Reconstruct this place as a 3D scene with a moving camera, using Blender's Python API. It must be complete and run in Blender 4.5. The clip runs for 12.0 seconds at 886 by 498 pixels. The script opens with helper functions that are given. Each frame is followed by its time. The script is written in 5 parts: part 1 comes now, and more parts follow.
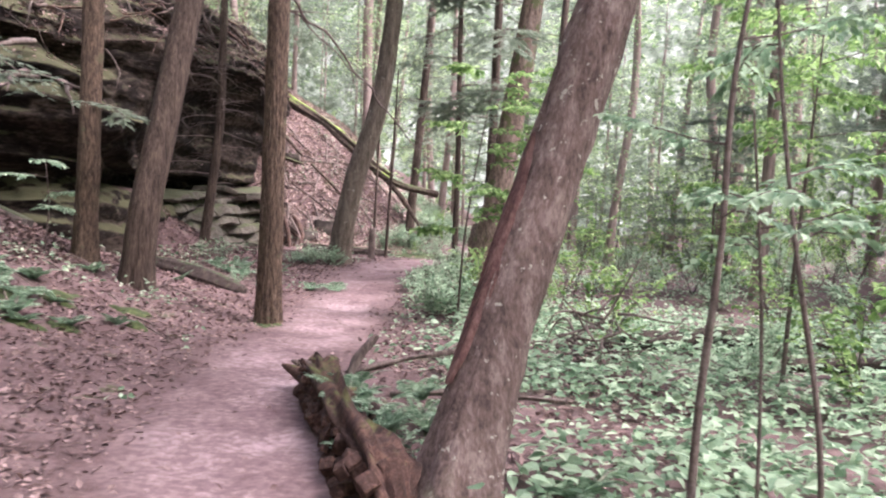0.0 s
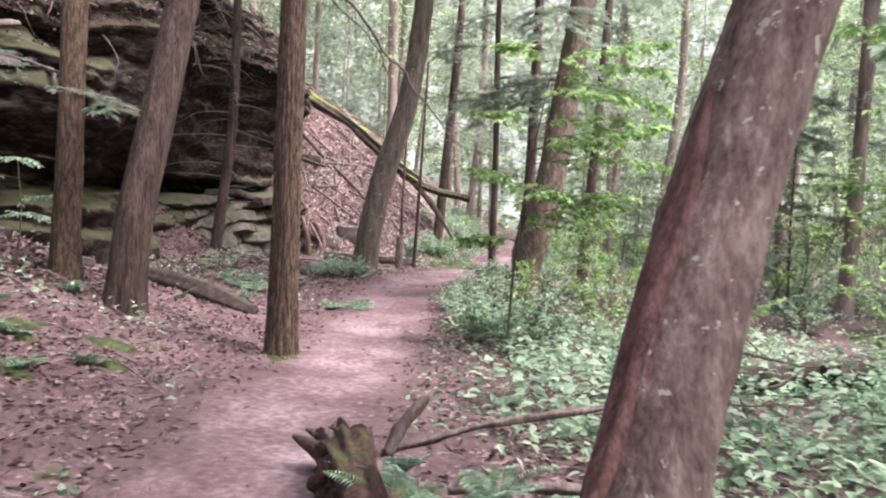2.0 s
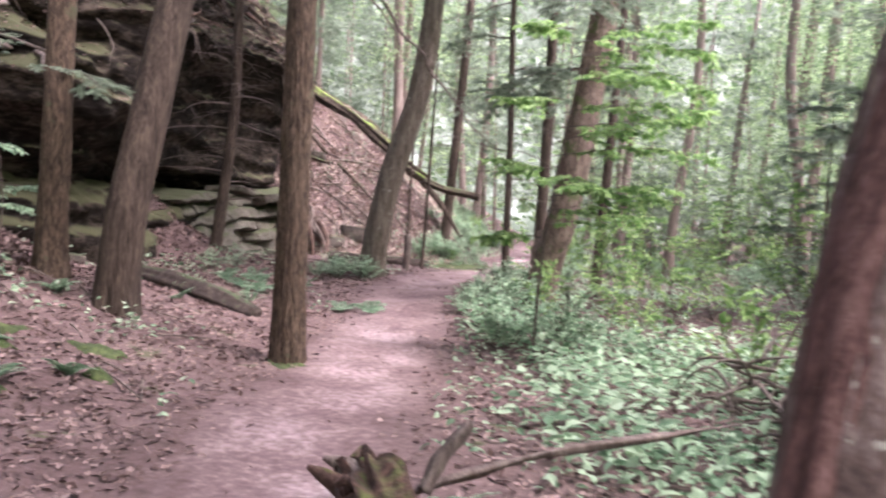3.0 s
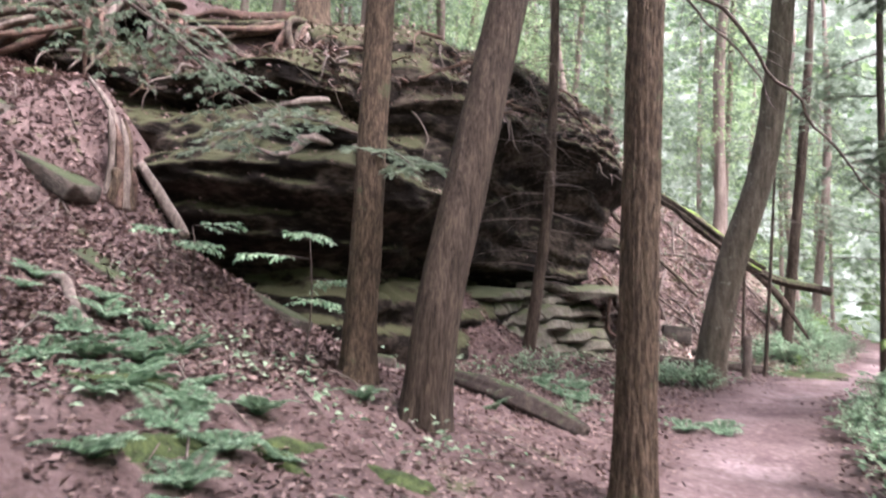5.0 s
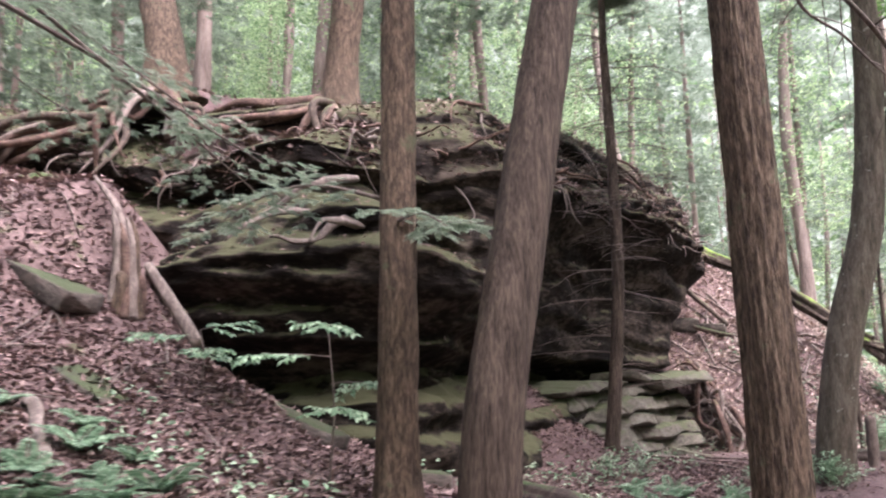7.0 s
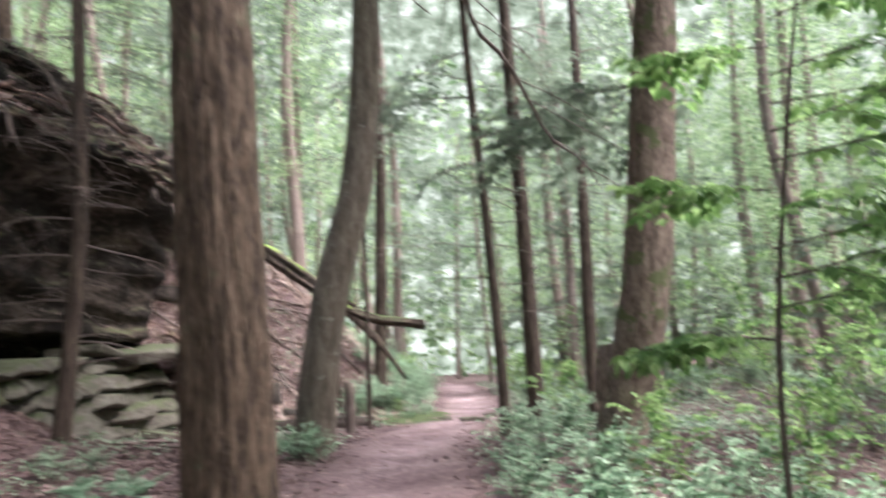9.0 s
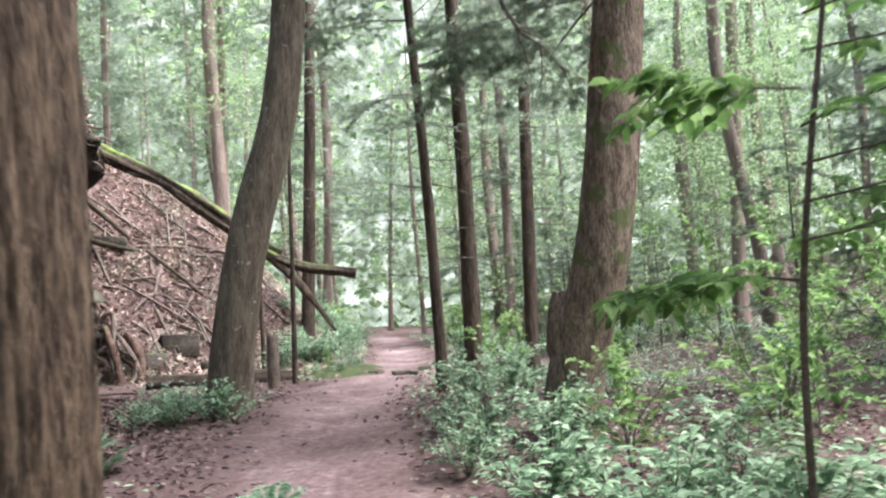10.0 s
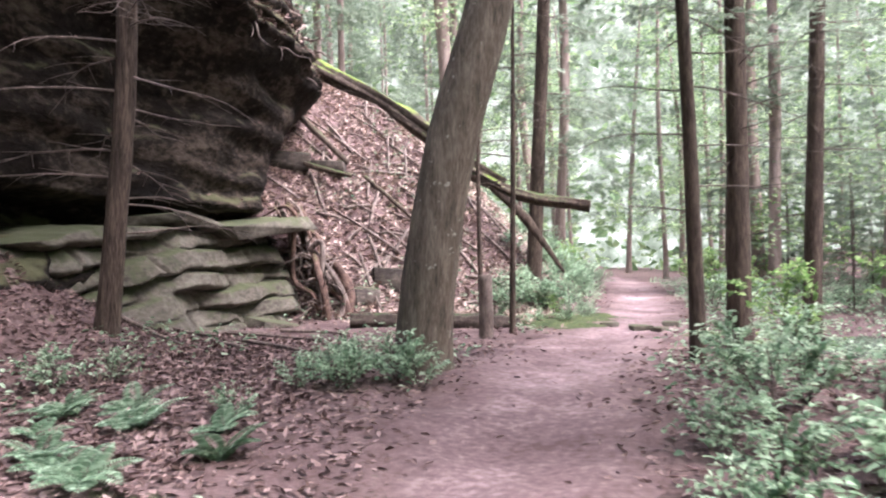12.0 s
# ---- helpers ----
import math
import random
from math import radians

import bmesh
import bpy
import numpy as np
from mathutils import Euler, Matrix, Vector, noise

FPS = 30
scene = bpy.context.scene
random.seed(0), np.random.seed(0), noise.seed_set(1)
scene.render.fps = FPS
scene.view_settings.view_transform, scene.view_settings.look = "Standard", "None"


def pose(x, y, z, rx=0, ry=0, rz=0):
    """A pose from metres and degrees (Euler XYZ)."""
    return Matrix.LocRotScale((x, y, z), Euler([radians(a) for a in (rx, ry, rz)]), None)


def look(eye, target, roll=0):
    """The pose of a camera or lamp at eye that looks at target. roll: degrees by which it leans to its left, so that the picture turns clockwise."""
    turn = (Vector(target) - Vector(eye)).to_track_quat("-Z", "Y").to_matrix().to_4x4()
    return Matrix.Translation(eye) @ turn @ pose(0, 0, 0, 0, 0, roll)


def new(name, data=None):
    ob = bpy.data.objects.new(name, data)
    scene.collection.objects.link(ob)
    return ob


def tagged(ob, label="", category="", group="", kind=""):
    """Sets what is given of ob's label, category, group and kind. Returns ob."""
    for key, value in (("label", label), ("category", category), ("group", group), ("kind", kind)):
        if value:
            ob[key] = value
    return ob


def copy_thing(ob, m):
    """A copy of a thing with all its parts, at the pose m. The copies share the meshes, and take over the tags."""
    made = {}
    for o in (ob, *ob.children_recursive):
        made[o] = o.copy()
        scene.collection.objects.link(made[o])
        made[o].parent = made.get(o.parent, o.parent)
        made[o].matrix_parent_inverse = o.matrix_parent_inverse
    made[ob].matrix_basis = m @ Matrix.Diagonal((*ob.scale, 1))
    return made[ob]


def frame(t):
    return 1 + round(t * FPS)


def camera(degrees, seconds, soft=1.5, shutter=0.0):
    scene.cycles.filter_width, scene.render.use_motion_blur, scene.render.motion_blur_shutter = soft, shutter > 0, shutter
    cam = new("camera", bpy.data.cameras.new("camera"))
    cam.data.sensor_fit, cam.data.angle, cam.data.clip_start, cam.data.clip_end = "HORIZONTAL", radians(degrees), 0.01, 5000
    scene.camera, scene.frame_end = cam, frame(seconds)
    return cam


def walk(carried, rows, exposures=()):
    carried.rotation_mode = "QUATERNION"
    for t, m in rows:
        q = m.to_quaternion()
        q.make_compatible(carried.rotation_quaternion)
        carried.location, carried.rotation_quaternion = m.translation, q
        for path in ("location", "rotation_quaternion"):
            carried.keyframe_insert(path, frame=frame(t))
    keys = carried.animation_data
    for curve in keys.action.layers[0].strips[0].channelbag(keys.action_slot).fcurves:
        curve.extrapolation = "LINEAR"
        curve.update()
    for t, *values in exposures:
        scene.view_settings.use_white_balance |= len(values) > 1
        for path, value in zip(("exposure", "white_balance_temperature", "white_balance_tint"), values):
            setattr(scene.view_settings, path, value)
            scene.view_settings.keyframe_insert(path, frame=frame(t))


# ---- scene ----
cam = camera(57.33, 12.0, soft=2.1, shutter=0.6)
PATH = [
    (0, (1.043, -0.962, 1.572), (0.739, 1.014, 1.502), 3.22),
    (0.5, (0.908, -0.442, 1.567), (0.622, 1.536, 1.487), 2.97),
    (1, (0.759, 0.088, 1.580), (0.451, 2.063, 1.489), 3.76),
    (1.5, (0.524, 0.555, 1.638), (0.200, 2.527, 1.563), 3.26),
    (2, (0.383, 1.035, 1.616), (0.027, 3.002, 1.554), 3.23),
    (2.5, (0.200, 1.442, 1.573), (-0.075, 3.422, 1.511), 3.17),
    (4.5, (-0.780, 3.154, 1.446), (-1.736, 4.911, 1.483), 4.39),
    (5, (-1.021, 3.528, 1.464), (-2.070, 5.224, 1.609), 3.33),
    (5.5, (-1.165, 3.911, 1.463), (-2.221, 5.592, 1.710), 1.60),
    (6, (-1.405, 4.248, 1.455), (-2.545, 5.861, 1.769), 0.20),
    (6.5, (-1.640, 4.622, 1.449), (-2.830, 6.185, 1.822), -0.99),
    (8.5, (-2.214, 6.625, 1.479), (-2.727, 8.520, 1.862), -1.63),
    (9, (-2.230, 7.126, 1.420), (-2.294, 9.104, 1.709), -3.80),
    (9.5, (-2.249, 7.712, 1.399), (-2.185, 9.700, 1.616), -3.45),
    (10, (-2.273, 8.256, 1.396), (-2.180, 10.247, 1.559), -3.58),
    (10.5, (-2.250, 8.855, 1.421), (-2.331, 10.851, 1.517), -2.53),
    (11, (-2.290, 9.524, 1.421), (-2.494, 11.513, 1.489), -1.64),
    (11.5, (-2.293, 10.112, 1.448), (-2.689, 12.072, 1.494), -1.15),
    (12, (-2.358, 10.749, 1.436), (-2.847, 12.687, 1.469), -0.93),
]
EXPOSURE = [(0.0, 2.5, 5900, 29), (2.5, 2.5, 5900, 28), (4.5, 2.42, 5800, 22), (5.0, 2.42, 5780, 22), (6.5, 2.48, 5780, 25), (8.5, 2.38, 5760, 22), (9.5, 2.36, 5760, 11), (10.5, 2.36, 5760, 15), (12.0, 2.64, 5760, 24)]
walk(cam, [(t, look(eye, target, roll)) for t, eye, target, roll in PATH], EXPOSURE)

# ---- light ----
world = bpy.data.worlds.new("sky")
scene.world = world
world.use_nodes = True
sky = world.node_tree.nodes.new("ShaderNodeTexSky")
sky.sky_type, sky.sun_disc = "NISHITA", False
sky.sun_elevation, sky.sun_rotation = radians(58), radians(104)
sky.air_density, sky.dust_density, sky.ozone_density = 0.7, 8.0, 0.3
world.node_tree.links.new(sky.outputs[0], world.node_tree.nodes["Background"].inputs[0])
world.node_tree.nodes["Background"].inputs[1].default_value = 0.15
sun = new("sun", bpy.data.lights.new("sun", "SUN"))
sun.data.energy, sun.data.angle, sun.data.color = 1.3, radians(30), (1.0, 0.96, 0.9)
sun.matrix_world = look((8, -2, 14), (0, 0, 0))


# emission of the far ring, which brightens the foreground from the sides
BACKDROP_GLOW = 0.35


# ---- materials ----
def surface(name, tones, scale=6.0, stretch=(1, 1, 1), rough=0.9, bump=0.4, distance=0.02, fine=5.0, island=0.0,
            glow=0.0, fade=None, moss=None, moss_from=0.55, moss_scale=1.3, spots=None, spot_cut=0.62, spot_scale=7.0, gloss=0.3):
    """A procedural surface: tones mixed by a coarse and a fine noise, with relief, moss on its upper sides and spots."""
    m = bpy.data.materials.new(name)
    m.use_nodes = True
    t = m.node_tree
    N, L = t.nodes, t.links
    N.clear()

    def node(kind, **sets):
        n = N.new(kind)
        for key, value in sets.items():
            n.inputs[key].default_value = value
        return n

    out = N.new("ShaderNodeOutputMaterial")
    coords, mapping = N.new("ShaderNodeTexCoord"), node("ShaderNodeMapping", Scale=stretch)
    L.new(coords.outputs["Object"], mapping.inputs["Vector"])
    coarse = node("ShaderNodeTexNoise", Scale=scale, Detail=4.0, Roughness=0.6)
    grain = node("ShaderNodeTexNoise", Scale=scale * fine, Detail=4.0, Roughness=0.65)
    for n in (coarse, grain):
        L.new(mapping.outputs[0], n.inputs["Vector"])
    mix = N.new("ShaderNodeMath")
    mix.operation = "MULTIPLY_ADD"
    mix.inputs[1].default_value = 0.55
    half = N.new("ShaderNodeMath")
    half.operation = "MULTIPLY"
    half.inputs[1].default_value = 0.45
    L.new(grain.outputs["Fac"], half.inputs[0])
    L.new(coarse.outputs["Fac"], mix.inputs[0])
    L.new(half.outputs[0], mix.inputs[2])
    level = mix.outputs[0]
    if island:
        geo = N.new("ShaderNodeNewGeometry")
        add = N.new("ShaderNodeMath")
        add.operation = "MULTIPLY_ADD"
        add.inputs[1].default_value = island
        shift = N.new("ShaderNodeMath")
        shift.operation = "ADD"
        shift.inputs[1].default_value = -island / 2
        L.new(geo.outputs["Random Per Island"], add.inputs[0])
        L.new(level, add.inputs[2])
        L.new(add.outputs[0], shift.inputs[0])
        level = shift.outputs[0]
    ramp = N.new("ShaderNodeValToRGB")
    ramp.color_ramp.elements[0].position, ramp.color_ramp.elements[1].position = 0.36, 0.64
    ramp.color_ramp.elements[0].color, ramp.color_ramp.elements[1].color = (*tones[0], 1), (*tones[-1], 1)
    for n, tone in enumerate(tones[1:-1]):
        ramp.color_ramp.elements.new(0.36 + 0.28 * (n + 1) / (len(tones) - 1)).color = (*tone, 1)
    L.new(level, ramp.inputs[0])
    colour = ramp.outputs[0]

    def over(colour, tone, fac):
        n = N.new("ShaderNodeMix")
        n.data_type = "RGBA"
        n.inputs[7].default_value = (*tone, 1)
        L.new(fac, n.inputs[0])
        L.new(colour, n.inputs[6])
        return n.outputs[2]

    def steps(value, low, high):
        n = N.new("ShaderNodeMapRange")
        n.interpolation_type = "SMOOTHSTEP"
        n.inputs[1].default_value, n.inputs[2].default_value = low, high
        L.new(value, n.inputs[0])
        return n.outputs[0]

    if fade:
        wear = N.new("ShaderNodeAttribute")
        wear.attribute_name = "wear"
        ragged = node("ShaderNodeTexNoise", Scale=3.5, Detail=6.0, Roughness=0.7)
        L.new(coords.outputs["Object"], ragged.inputs["Vector"])
        edge = N.new("ShaderNodeMath")
        edge.operation = "ADD"
        L.new(wear.outputs["Fac"], edge.inputs[0])
        L.new(ragged.outputs["Fac"], edge.inputs[1])
        worn = steps(edge.outputs[0], 0.70, 1.45)
        back = N.new("ShaderNodeMix")
        back.data_type = "RGBA"
        L.new(worn, back.inputs[0])
        L.new(colour, back.inputs[7])
        soft = N.new("ShaderNodeValToRGB")
        soft.color_ramp.elements[0].position, soft.color_ramp.elements[1].position = 0.36, 0.64
        soft.color_ramp.elements[0].color, soft.color_ramp.elements[1].color = (*fade[0], 1), (*fade[1], 1)
        L.new(level, soft.inputs[0])
        L.new(soft.outputs[0], back.inputs[6])
        colour = back.outputs[2]
    if spots:
        dots = node("ShaderNodeTexNoise", Scale=spot_scale, Detail=3.0, Roughness=0.7)
        L.new(coords.outputs["Object"], dots.inputs["Vector"])
        colour = over(colour, spots, steps(dots.outputs["Fac"], spot_cut, spot_cut + 0.06))
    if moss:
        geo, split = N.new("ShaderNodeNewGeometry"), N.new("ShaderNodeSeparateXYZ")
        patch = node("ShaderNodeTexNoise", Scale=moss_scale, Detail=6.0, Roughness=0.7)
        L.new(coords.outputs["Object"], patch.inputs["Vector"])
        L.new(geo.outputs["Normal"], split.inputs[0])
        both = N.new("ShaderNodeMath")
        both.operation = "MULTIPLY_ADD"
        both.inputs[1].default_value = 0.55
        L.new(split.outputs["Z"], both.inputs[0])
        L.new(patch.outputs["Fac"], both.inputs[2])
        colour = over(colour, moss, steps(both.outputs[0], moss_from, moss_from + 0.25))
    shader = node("ShaderNodeBsdfPrincipled", Roughness=rough)
    shader.inputs["Specular IOR Level"].default_value = gloss
    L.new(colour, shader.inputs["Base Color"])
    if bump:
        relief = node("ShaderNodeBump", Strength=bump, Distance=distance)
        L.new(mix.outputs[0], relief.inputs["Height"])
        L.new(relief.outputs[0], shader.inputs["Normal"])
    last = shader.outputs[0]
    if glow:
        thin, blend = N.new("ShaderNodeBsdfTranslucent"), node("ShaderNodeMixShader", Fac=glow)
        L.new(colour, thin.inputs["Color"])
        L.new(last, blend.inputs[1])
        L.new(thin.outputs[0], blend.inputs[2])
        last = blend.outputs[0]
    L.new(last, out.inputs["Surface"])
    return m


SOIL = surface("leaf_mould", [(0.055, 0.035, 0.032), (0.105, 0.070, 0.065), (0.165, 0.118, 0.111)], 1.6, fine=14, bump=0.8, distance=0.04,
               spots=(0.075, 0.075, 0.04), spot_cut=0.62, spot_scale=1.6)
TRAIL = surface("trodden_earth", [(0.090, 0.057, 0.055), (0.165, 0.115, 0.113), (0.33, 0.26, 0.258)], 0.9, fine=16, bump=0.5, distance=0.02, fade=((0.06, 0.038, 0.036), (0.165, 0.115, 0.109)))
PALE_LITTER = surface("bleached_leaves", [(0.18, 0.13, 0.108), (0.33, 0.255, 0.215), (0.52, 0.43, 0.375)], 3.0, island=0.5, rough=0.8, bump=0.1)
LITTER = surface("dead_leaves", [(0.075, 0.046, 0.040), (0.135, 0.09, 0.080), (0.255, 0.185, 0.168)], 3.0, island=0.45, rough=0.75, bump=0.1)
# olive moss, and with it light put into the colour of upward ledges
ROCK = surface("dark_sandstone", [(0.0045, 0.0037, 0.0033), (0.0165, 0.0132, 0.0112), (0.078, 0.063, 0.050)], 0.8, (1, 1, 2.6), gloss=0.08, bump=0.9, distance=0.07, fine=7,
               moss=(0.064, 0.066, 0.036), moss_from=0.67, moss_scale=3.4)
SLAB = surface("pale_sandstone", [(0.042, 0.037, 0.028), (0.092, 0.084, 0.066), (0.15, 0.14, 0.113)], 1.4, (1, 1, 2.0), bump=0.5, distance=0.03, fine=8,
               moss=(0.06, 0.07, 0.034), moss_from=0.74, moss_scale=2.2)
MOSSROCK = surface("mossy_rock", [(0.02, 0.017, 0.014), (0.055, 0.047, 0.04), (0.12, 0.10, 0.085)], 2.0, (1, 1, 2), bump=0.9, distance=0.04, fine=6, moss=(0.04, 0.052, 0.022), moss_from=0.78, moss_scale=4.0)
BARK = surface("furrowed_bark", [(0.016, 0.010, 0.006), (0.080, 0.056, 0.038), (0.185, 0.137, 0.095)], 30, (1, 1, 0.22), bump=1.0, distance=0.045, fine=3, spots=(0.085, 0.088, 0.05), spot_cut=0.62, spot_scale=3.0)
BARK_DARK = surface("dark_bark", [(0.016, 0.011, 0.008), (0.055, 0.040, 0.030), (0.105, 0.080, 0.061)], 15, (1, 1, 0.13), bump=0.9, distance=0.025, fine=4,
                    moss=(0.06, 0.09, 0.03), moss_from=0.80)
BARK_PALE = surface("lichen_bark", [(0.04, 0.027, 0.023), (0.115, 0.084, 0.072), (0.22, 0.178, 0.158)], 9, (1, 1, 0.4), bump=0.8, distance=0.02, fine=5,
                    spots=(0.30, 0.295, 0.25), spot_cut=0.62, spot_scale=11.0, moss=(0.095, 0.09, 0.055), moss_from=0.78, moss_scale=2.5)
BARK_SMOOTH = surface("grey_brown_bark", [(0.05, 0.042, 0.032), (0.115, 0.097, 0.074), (0.20, 0.172, 0.135)], 10, (1, 1, 0.2), bump=0.7, distance=0.015, fine=5,
                      spots=(0.30, 0.29, 0.25), spot_cut=0.65, spot_scale=9.0)
BARK_MOSSY = surface("moss_flecked_bark", [(0.055, 0.040, 0.031), (0.155, 0.117, 0.094), (0.27, 0.212, 0.175)], 14, (1, 1, 0.3), bump=0.9, distance=0.03, fine=4,
                     spots=(0.095, 0.11, 0.05), spot_cut=0.55, spot_scale=4.0)
# bark of the far trunks, its tones paled to stand in for haze
HAZED_BARK = surface("hazed_far_bark", [(0.10, 0.076, 0.064), (0.19, 0.15, 0.13), (0.28, 0.23, 0.20)], 7, (1, 1, 0.15), bump=0.6, distance=0.03)
DEAD = surface("weathered_dead_wood", [(0.06, 0.046, 0.039), (0.135, 0.108, 0.093), (0.24, 0.198, 0.172)], 12, (1, 1, 0.3), bump=0.8, distance=0.015)
ROT = surface("rotten_wood", [(0.028, 0.017, 0.013), (0.08, 0.049, 0.038), (0.16, 0.105, 0.08)], 6, bump=1.0, distance=0.03, moss=(0.08, 0.10, 0.025), moss_from=0.92, moss_scale=9.0)
ROTLOG = surface("crumbling_red_wood", [(0.014, 0.008, 0.006), (0.05, 0.027, 0.02), (0.12, 0.068, 0.05)], 7, bump=1.0, distance=0.04, moss=(0.09, 0.11, 0.03), moss_from=1.0, moss_scale=3.0)
SCAR = surface("flaked_red_bark", [(0.035, 0.017, 0.014), (0.095, 0.05, 0.043), (0.17, 0.105, 0.09)], 11, (1, 1, 0.3), bump=1.0, distance=0.02, spots=(0.35, 0.33, 0.30), spot_cut=0.68, spot_scale=8.0)
DAMPLOG = surface("damp_mossy_log", [(0.012, 0.009, 0.007), (0.04, 0.03, 0.024), (0.085, 0.066, 0.053)], 9, bump=1.0, distance=0.03, moss=(0.05, 0.08, 0.03), moss_from=0.92, moss_scale=4.0)
MOSSLOG = surface("moss_covered_log", [(0.02, 0.015, 0.011), (0.055, 0.042, 0.032), (0.11, 0.088, 0.07)], 9, bump=1.0, distance=0.03, moss=(0.13, 0.20, 0.03), moss_from=0.77, moss_scale=1.6)
MOSS = surface("moss", [(0.018, 0.026, 0.010), (0.042, 0.060, 0.020), (0.088, 0.115, 0.036)], 7, bump=0.9, distance=0.02)
TWIG = surface("twig_bark", [(0.05, 0.038, 0.032), (0.10, 0.08, 0.068), (0.15, 0.125, 0.11)], 20, bump=0.3)
NEEDLE = surface("hemlock_needles", [(0.10, 0.135, 0.09), (0.16, 0.21, 0.145), (0.24, 0.30, 0.22)], 2.0, island=0.5, rough=0.5, bump=0, glow=0.55)
LEAF = surface("green_leaves", [(0.10, 0.19, 0.055), (0.19, 0.32, 0.10), (0.31, 0.46, 0.18)], 2.0, island=0.6, rough=0.5, bump=0, glow=0.6, gloss=0.4)
LEAF_COOL = surface("cool_green_leaves", [(0.14, 0.235, 0.14), (0.27, 0.40, 0.25), (0.40, 0.54, 0.37)], 2.0, island=0.6, rough=0.5, bump=0, glow=0.52, gloss=0.4)
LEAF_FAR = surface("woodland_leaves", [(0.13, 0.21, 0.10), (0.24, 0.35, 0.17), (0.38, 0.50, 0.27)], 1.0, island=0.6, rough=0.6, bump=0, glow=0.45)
FERN = surface("fern_green", [(0.12, 0.20, 0.12), (0.21, 0.32, 0.20), (0.32, 0.45, 0.31)], 3.0, island=0.4, rough=0.55, bump=0, glow=0.35)
WATER = surface("creek_water", [(0.05, 0.055, 0.05), (0.09, 0.095, 0.085), (0.13, 0.135, 0.12)], 2.0, rough=0.08, bump=0.15, distance=0.01, gloss=0.6)


# ---- helpers for building ----
def put(name, verts, faces, material, parent=None, label="", smooth=True):
    """One mesh object under a thing or a part, or on its own."""
    me = bpy.data.meshes.new(name)
    me.from_pydata(np.asarray(verts, float).tolist(), [], [list(map(int, f)) for f in faces])
    me.materials.append(material)
    if smooth:
        me.shade_smooth()
    ob = new(name, me)
    ob.parent = parent
    return tagged(ob, label)


def thing(name, place, label, category, group="", kind=""):
    ob = new(name)
    ob.location = place
    ob.empty_display_size = 0.1
    return tagged(ob, label, category, group, kind)


def lerp_path(points, n):
    """n points along a smooth line through the points given (any width of row)."""
    p = np.asarray(points, float)
    d = np.r_[0, np.cumsum(np.linalg.norm(np.diff(p[:, :3], axis=0), axis=1))]
    s = np.linspace(0, d[-1], n)
    slope = np.gradient(p, d, axis=0) if len(p) > 2 else np.repeat((p[1:] - p[:1]) / d[-1], 2, 0)
    k = np.clip(np.searchsorted(d, s, "right") - 1, 0, len(p) - 2)
    h = d[k + 1] - d[k]
    u = ((s - d[k]) / h)[:, None]
    h = h[:, None]
    return ((2 * u**3 - 3 * u**2 + 1) * p[k] + (u**3 - 2 * u**2 + u) * h * slope[k]
            + (3 * u**2 - 2 * u**3) * p[k + 1] + (u**3 - u**2) * h * slope[k + 1])


def tube(points, seg=8, n=12, ridge=0.0, lobes=5.0, flare=0.0, flare_height=0.5, seed=0.0, rough=0.0):
    """A tapered trunk, limb or root: rows of x, y, z, radius; ridge: the depth of the bark's furrows."""
    line = lerp_path(points, n)
    c, r = line[:, :3], np.maximum(line[:, 3], 0.002)
    t = np.gradient(c, axis=0)
    t /= np.linalg.norm(t, axis=1)[:, None]
    side = np.cross(t, [0.0, 1.0, 0.0]) if abs(t[0][1]) < 0.9 else np.cross(t, [1.0, 0.0, 0.0])
    side /= np.linalg.norm(side, axis=1)[:, None] + 1e-9
    up = np.cross(side, t)
    a = np.linspace(0, 2 * np.pi, seg, endpoint=False)
    rad = np.repeat(r[:, None], seg, 1)
    if flare:
        high = c[:, 2] - c[0, 2]
        grow = np.exp(-np.maximum(high, 0) / flare_height * 2.2)[:, None]
        rad = rad * (1 + flare * grow * (0.75 + 0.55 * np.sin(5 * a + seed)[None] + 0.3 * np.sin(3 * a + 2 * seed)[None]))
    if ridge or rough:
        for i in range(n):
            for j in range(seg):
                x, y, z = np.cos(a[j]), np.sin(a[j]), c[i, 2] + 0.5 * (c[i, 0] + c[i, 1])
                if ridge:
                    f = noise.noise(Vector((x * lobes + seed, y * lobes, z * 1.3))) + 0.5 * noise.noise(Vector((x * lobes * 2.3, y * lobes * 2.3 + seed, z * 3.5)))
                    rad[i, j] += ridge * (0.6 - min(1.0, abs(f) * 2.6))* -1
                if rough:
                    rad[i, j] *= 1 + rough * (noise.noise(Vector((x * 1.5 + seed, y * 1.5, z * 2.0))) + 0.6 * noise.noise(Vector((x * 3.5, y * 3.5 + seed, z * 7.0))))
    v = c[:, None] + rad[..., None] * (np.cos(a)[None, :, None] * side[:, None] + np.sin(a)[None, :, None] * up[:, None])
    i, j = np.meshgrid(np.arange(n - 1), np.arange(seg), indexing="ij")
    k = (j + 1) % seg
    f = np.stack([i * seg + j, i * seg + k, (i + 1) * seg + k, (i + 1) * seg + j], -1).reshape(-1, 4)
    verts = np.concatenate([v.reshape(-1, 3), c[:1], c[-1:]])
    caps = [[n * seg, (q + 1) % seg, q] for q in range(seg)] + [[n * seg + 1, (n - 1) * seg + q, (n - 1) * seg + (q + 1) % seg] for q in range(seg)]
    return verts, f.tolist() + caps


def joined(pieces):
    verts, faces, at = [], [], 0
    for v, f in pieces:
        verts.append(np.asarray(v, float))
        faces += [[q + at for q in one] for one in f]
        at += len(v)
    return np.concatenate(verts), faces


